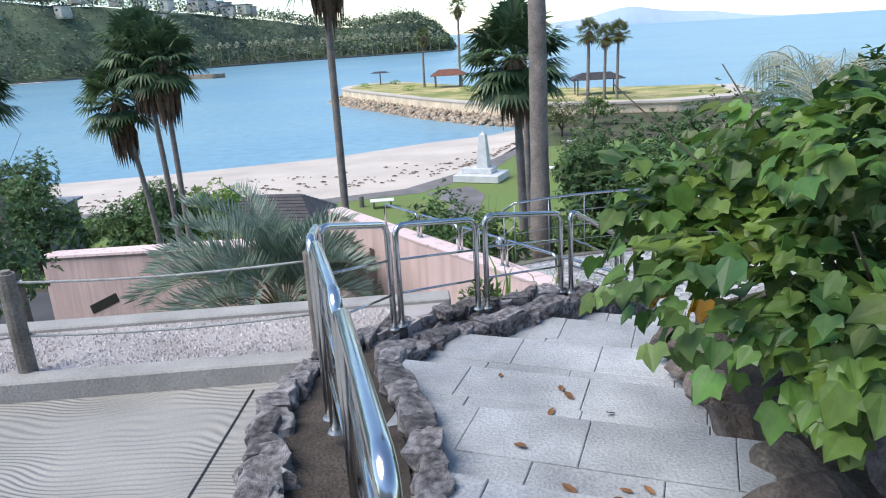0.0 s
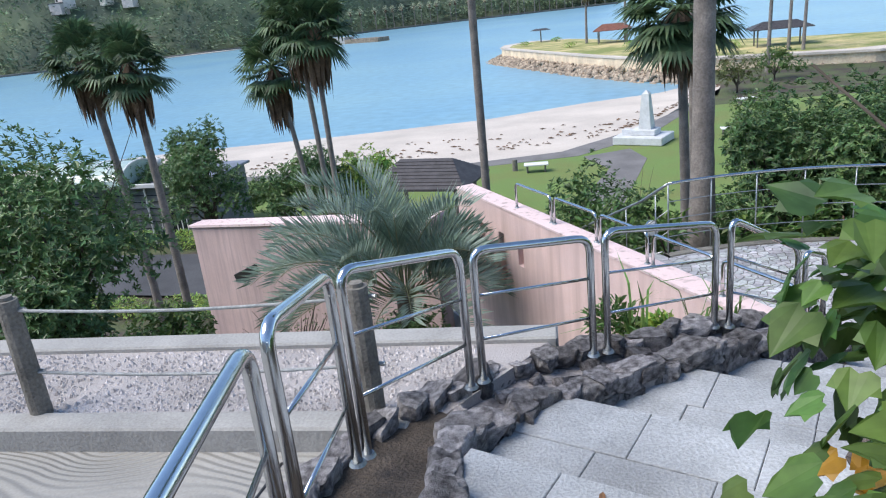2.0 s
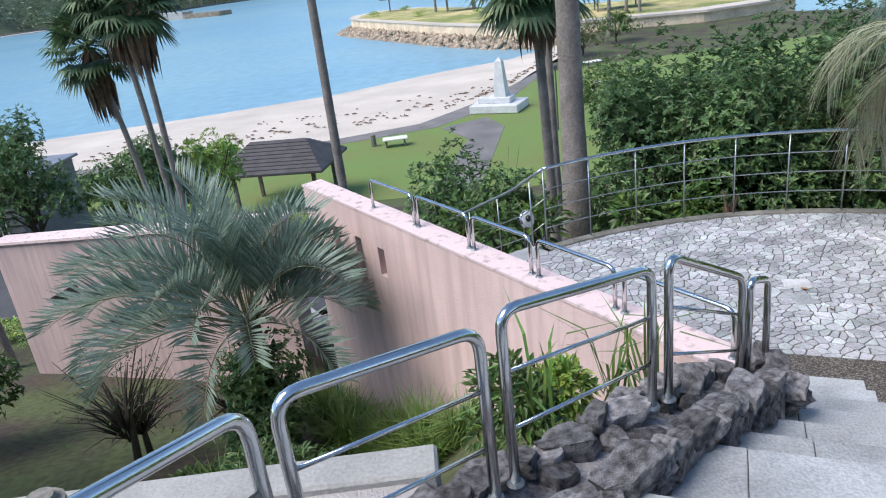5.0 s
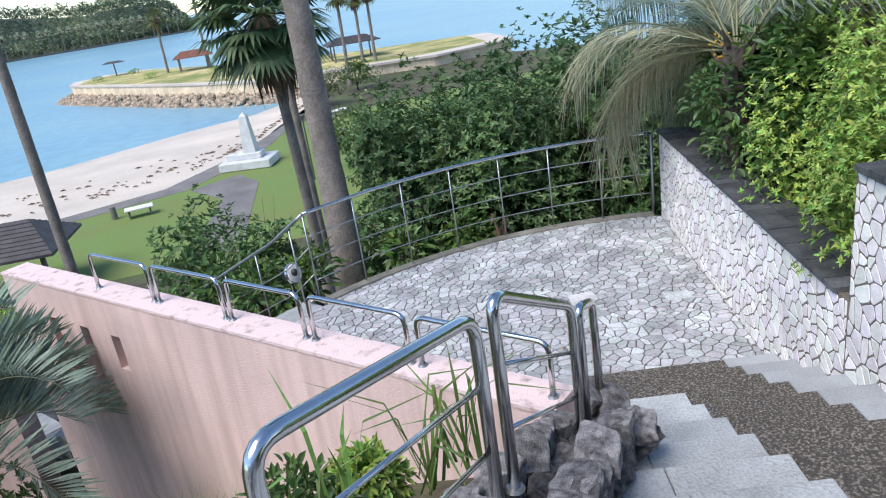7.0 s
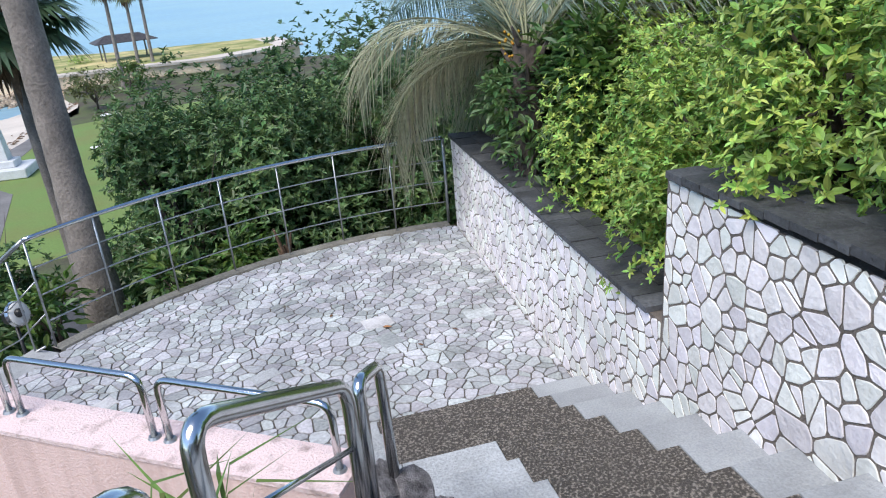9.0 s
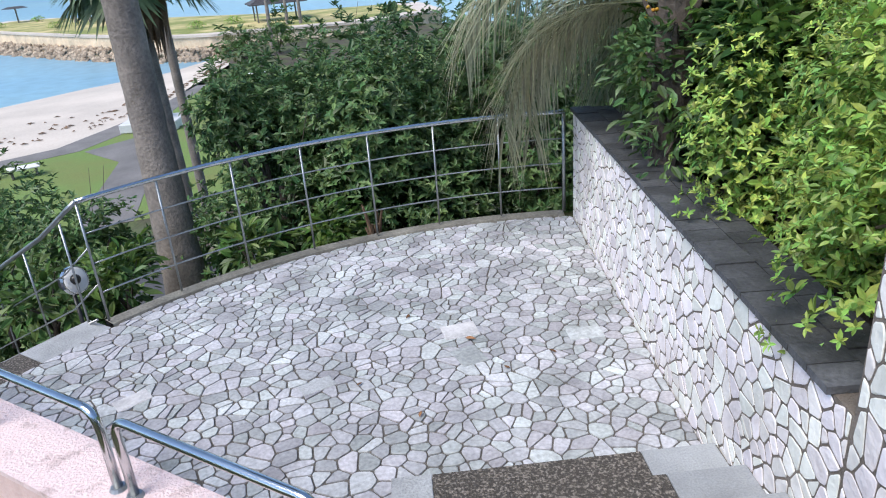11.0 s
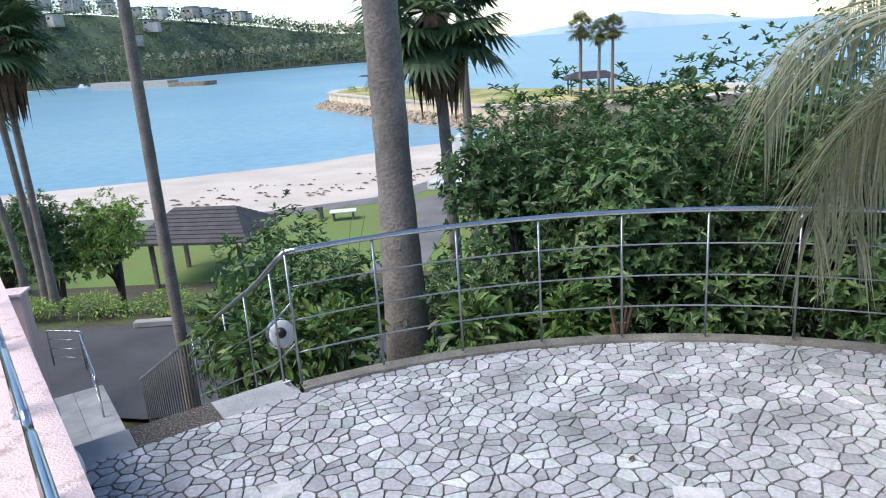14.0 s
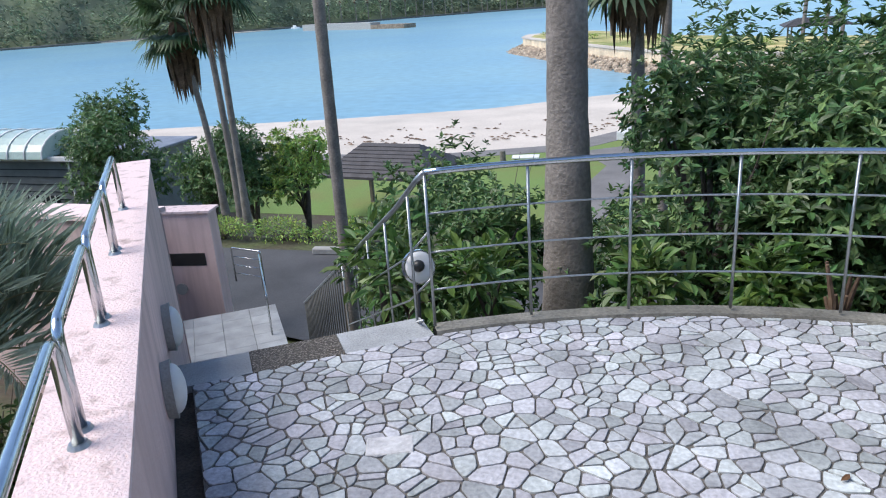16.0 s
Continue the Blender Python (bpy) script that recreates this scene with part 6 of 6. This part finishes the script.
bmesh.ops.create_uvsphere(bm, u_segments=14, v_segments=8, radius=0.26, matrix=Matrix.Translation((0, 0, 5.4)))
part("globe", bm, WHITE, t, smooth=True)
t = thing("park_lamp", "dark thin park lamp post on the lawn", "lamp", (4.6, 57.0, PARK_Z))
bm = bmesh.new()
tube(bm, [(0, 0, 0), (0, 0, 4.6)], 0.06, 6)
part("pole", bm, IRON, t)
bm = bmesh.new()
box(bm, (0, 0, 4.7), (0.3, 0.3, 0.3), bevel=0.04)
part("lantern", bm, IRON, t)
t = thing("kerb_stop", "pale concrete kerb block at the road's edge", "kerb block", (-7.4, 26.3, -5.02), turn=5)
bm = bmesh.new()
box(bm, (0, 0, 0.08), (1.3, 0.25, 0.2), bevel=0.03)
part("block", bm, KERB, t)

# ---- the far shore ----
SHORE = [(-620, 250), (-420, 330), (-285, 415), (-235, 470), (-190, 538), (-120, 590), (-50, 622), (-22, 640)]
RIDGE = [(-620, 56), (-420, 52), (-330, 50), (-250, 40), (-190, 31), (-130, 22), (-95, 20), (-62, 24), (-38, 12), (-22, -10)]


def hill(x, y):
    base = along(SHORE, x)
    top = along(RIDGE, x)
    d = y - base
    if d < 0:
        return -14
    return -10.6 + (top + 10.6 - 8) * smooth_step(0, 95 if x < -100 else 55, d) + 3 * noise.noise(Vector((x * 0.02, y * 0.02, 3)))


v, f = [], []
xs = [-620 + 12 * i for i in range(51)]
for j in range(24):
    for x in xs:
        y = along(SHORE, x) - 6 + j * 8
        v.append((x, y, hill(x, y) if j else -12.5))
w = len(xs)
for j in range(23):
    for i in range(w - 1):
        f.append((j * w + i, j * w + i + 1, j * w + w + i + 1, j * w + w + i))
tagged(raw("backdrop_hill", v, f, WOODS, smooth=True), "wooded hill across the bay", "hill", kind="structure")
v, f = [], []
rng = random.Random(55)
for _ in range(42000):
    x = -22 - 560 * rng.random() ** 1.5
    d = 170 * rng.random() ** 1.7
    y = along(SHORE, x) + d + 3
    z = hill(x, y)
    lump = 7.5 + 10 * noise.noise(Vector((x * 0.09, y * 0.09, 7)))
    if x < -300 and d > 60 and rng.random() < 0.3:
        lump *= 0.5
    c = Vector((x, y, z + max(0.5, lump * rng.random() ** 0.5)))
    add_leaf(v, f, "small", c, Vector((rng.uniform(-1, 1), -0.8, 0.5)).normalized(), rng.uniform(1.8, 3.8), rng, 0.1)
tagged(raw("far_woods", v, f, WOODS), "dense dark woods covering the far hill", "woods", kind="stuff")
rng = random.Random(56)
for k in range(64):
    x = -190 - 260 * rng.random() ** 1.3
    y = along(SHORE, x) + (88 if k % 6 else 45) + 22 * rng.random()
    hz = 5 + 3 * rng.random()
    t = thing("far_house", "small pale house on the far hill", "house", (x, y, hill(x, y) + hz), "houses on the far hill", rng.uniform(-25, 25))
    w, h = rng.uniform(4.5, 10), rng.uniform(2.6, 4.2)
    bm = bmesh.new()
    box(bm, (0, 0, h / 2 - 2), (w, 9, h + 4))
    part("wall", bm, HOUSEWALL, t)
    bm = bmesh.new()
    box(bm, (0, 0, h + 0.25), (w + 1.2, 10, 0.6))
    part("roof", bm, ROOFGREY if k % 3 else TILE_ROOF, t)
    for i in range(int(w / 4)):
        for j in range(int(h / 3)):
            bm = bmesh.new()
            box(bm, (-w / 2 + 2.2 + 4 * i, -4.55, 1.5 + 3 * j), (1.8, 0.2, 1.3))
            part("window", bm, DARKWIN, t)
# row of palms along the far shore
one = fan_palm((-233, 465, -9.95), 14.5, 3.6, (0, 0), 60, FAN_SUNLIT, 0.35, 16, 9, 0.3, "distant palm in a row along the far shore", "palms of the far shore")
for k in range(34):
    x = -230 + 6.0 * k + rng.uniform(-1.5, 1.5)
    copy_thing(one, pose(x, along(SHORE, x) - 5 + rng.uniform(-1, 1), -9.95 + rng.uniform(-0.8, 0.0), 0, 0, 40 * k))
bm = bmesh.new()
for (ax, ay), (bx, by) in zip(SHORE[1:], SHORE[2:]):
    a, b = Vector((ax, ay - 8, 0)), Vector((bx, by - 8, 0))
    prism(bm, [(ax, ay - 9), (bx, by - 9), (bx, by + 3), (ax, ay + 3)], -13, -9.9)
tagged(mesh_ob("seawall", bm, mat("seawall_stone", (0.13, 0.13, 0.12), 0.9, 0.1, 0.3, 0.2, 1)), "dark sea wall along the far shore", "sea wall", kind="structure")
bm = bmesh.new()
prism(bm, [(-330, 372), (-255, 420), (-250, 432), (-330, 392)], -13, -10.5)
tagged(mesh_ob("far_beach", bm, SAND), "small pale beach on the far shore", "beach", kind="structure")
t = tagged(new("pier"), "low pale concrete pier in the bay", "pier", kind="structure")
bm = bmesh.new()
prism(bm, [(-205, 392), (-150, 362), (-147, 368), (-200, 400)], -13, -7.8)
part("deck", bm, KERB, t)
bm = bmesh.new()
prism(bm, [(-150, 362), (-128, 352), (-124, 358), (-147, 368)], -13, -9.0)
part("stones", bm, RUBBLE, t)
t = thing("motor_boat", "small white motor boat moored at the far shore", "boat", (-236, 440, SEA_Z))
bm = bmesh.new()
prism(bm, [(-2.6, -0.9), (1.6, -0.9), (3.2, 0), (1.6, 0.9), (-2.6, 0.9)], -0.2, 1.0)
part("hull", bm, WHITE, t)
bm = bmesh.new()
box(bm, (-0.4, 0, 1.5), (2.2, 1.4, 1.2), bevel=0.2)
part("cabin", bm, WHITE, t)
# Distance haze is painted in as the mountains' blue-grey base colour.
HAZE_PAINTED = mat("haze_painted_mountain", (0.42, 0.53, 0.68), 1.0, 0.002, 0.08, 0.0, 0.02)
v, f = [], []
for i in range(61):
    x = 150 + 1500 * i / 60
    u = i / 60
    h = 75 * math.exp(-((u - 0.37) / 0.13) ** 2) + 42 * math.exp(-((u - 0.6) / 0.16) ** 2) + 26 * math.exp(-((u - 0.15) / 0.1) ** 2) + 4 * noise.noise(Vector((i * 0.3, 0, 0)))
    v += [(x, 3600, -14), (x, 3640, h - 8), (x, 4000, -14)]
    if i:
        f += [(3 * i - 3, 3 * i, 3 * i + 1, 3 * i - 2), (3 * i - 2, 3 * i + 1, 3 * i + 2, 3 * i - 1)]
tagged(raw("backdrop_mountains", v, f, HAZE_PAINTED, smooth=True), "mountains on the horizon with haze painted in as blue", "mountains", kind="structure")


# ---- closing the place behind the camera ----
def unseen_building():
    # Made-up building out of view; closes the place and blocks sky light.
    t = tagged(new("building_behind"), "unseen plain building added to close the upper garden", "building", kind="structure")
    bm = bmesh.new()
    box(bm, (-6, -16, 4.5), (40, 8, 8))
    part("wall", bm, PLASTER, t)


unseen_building()
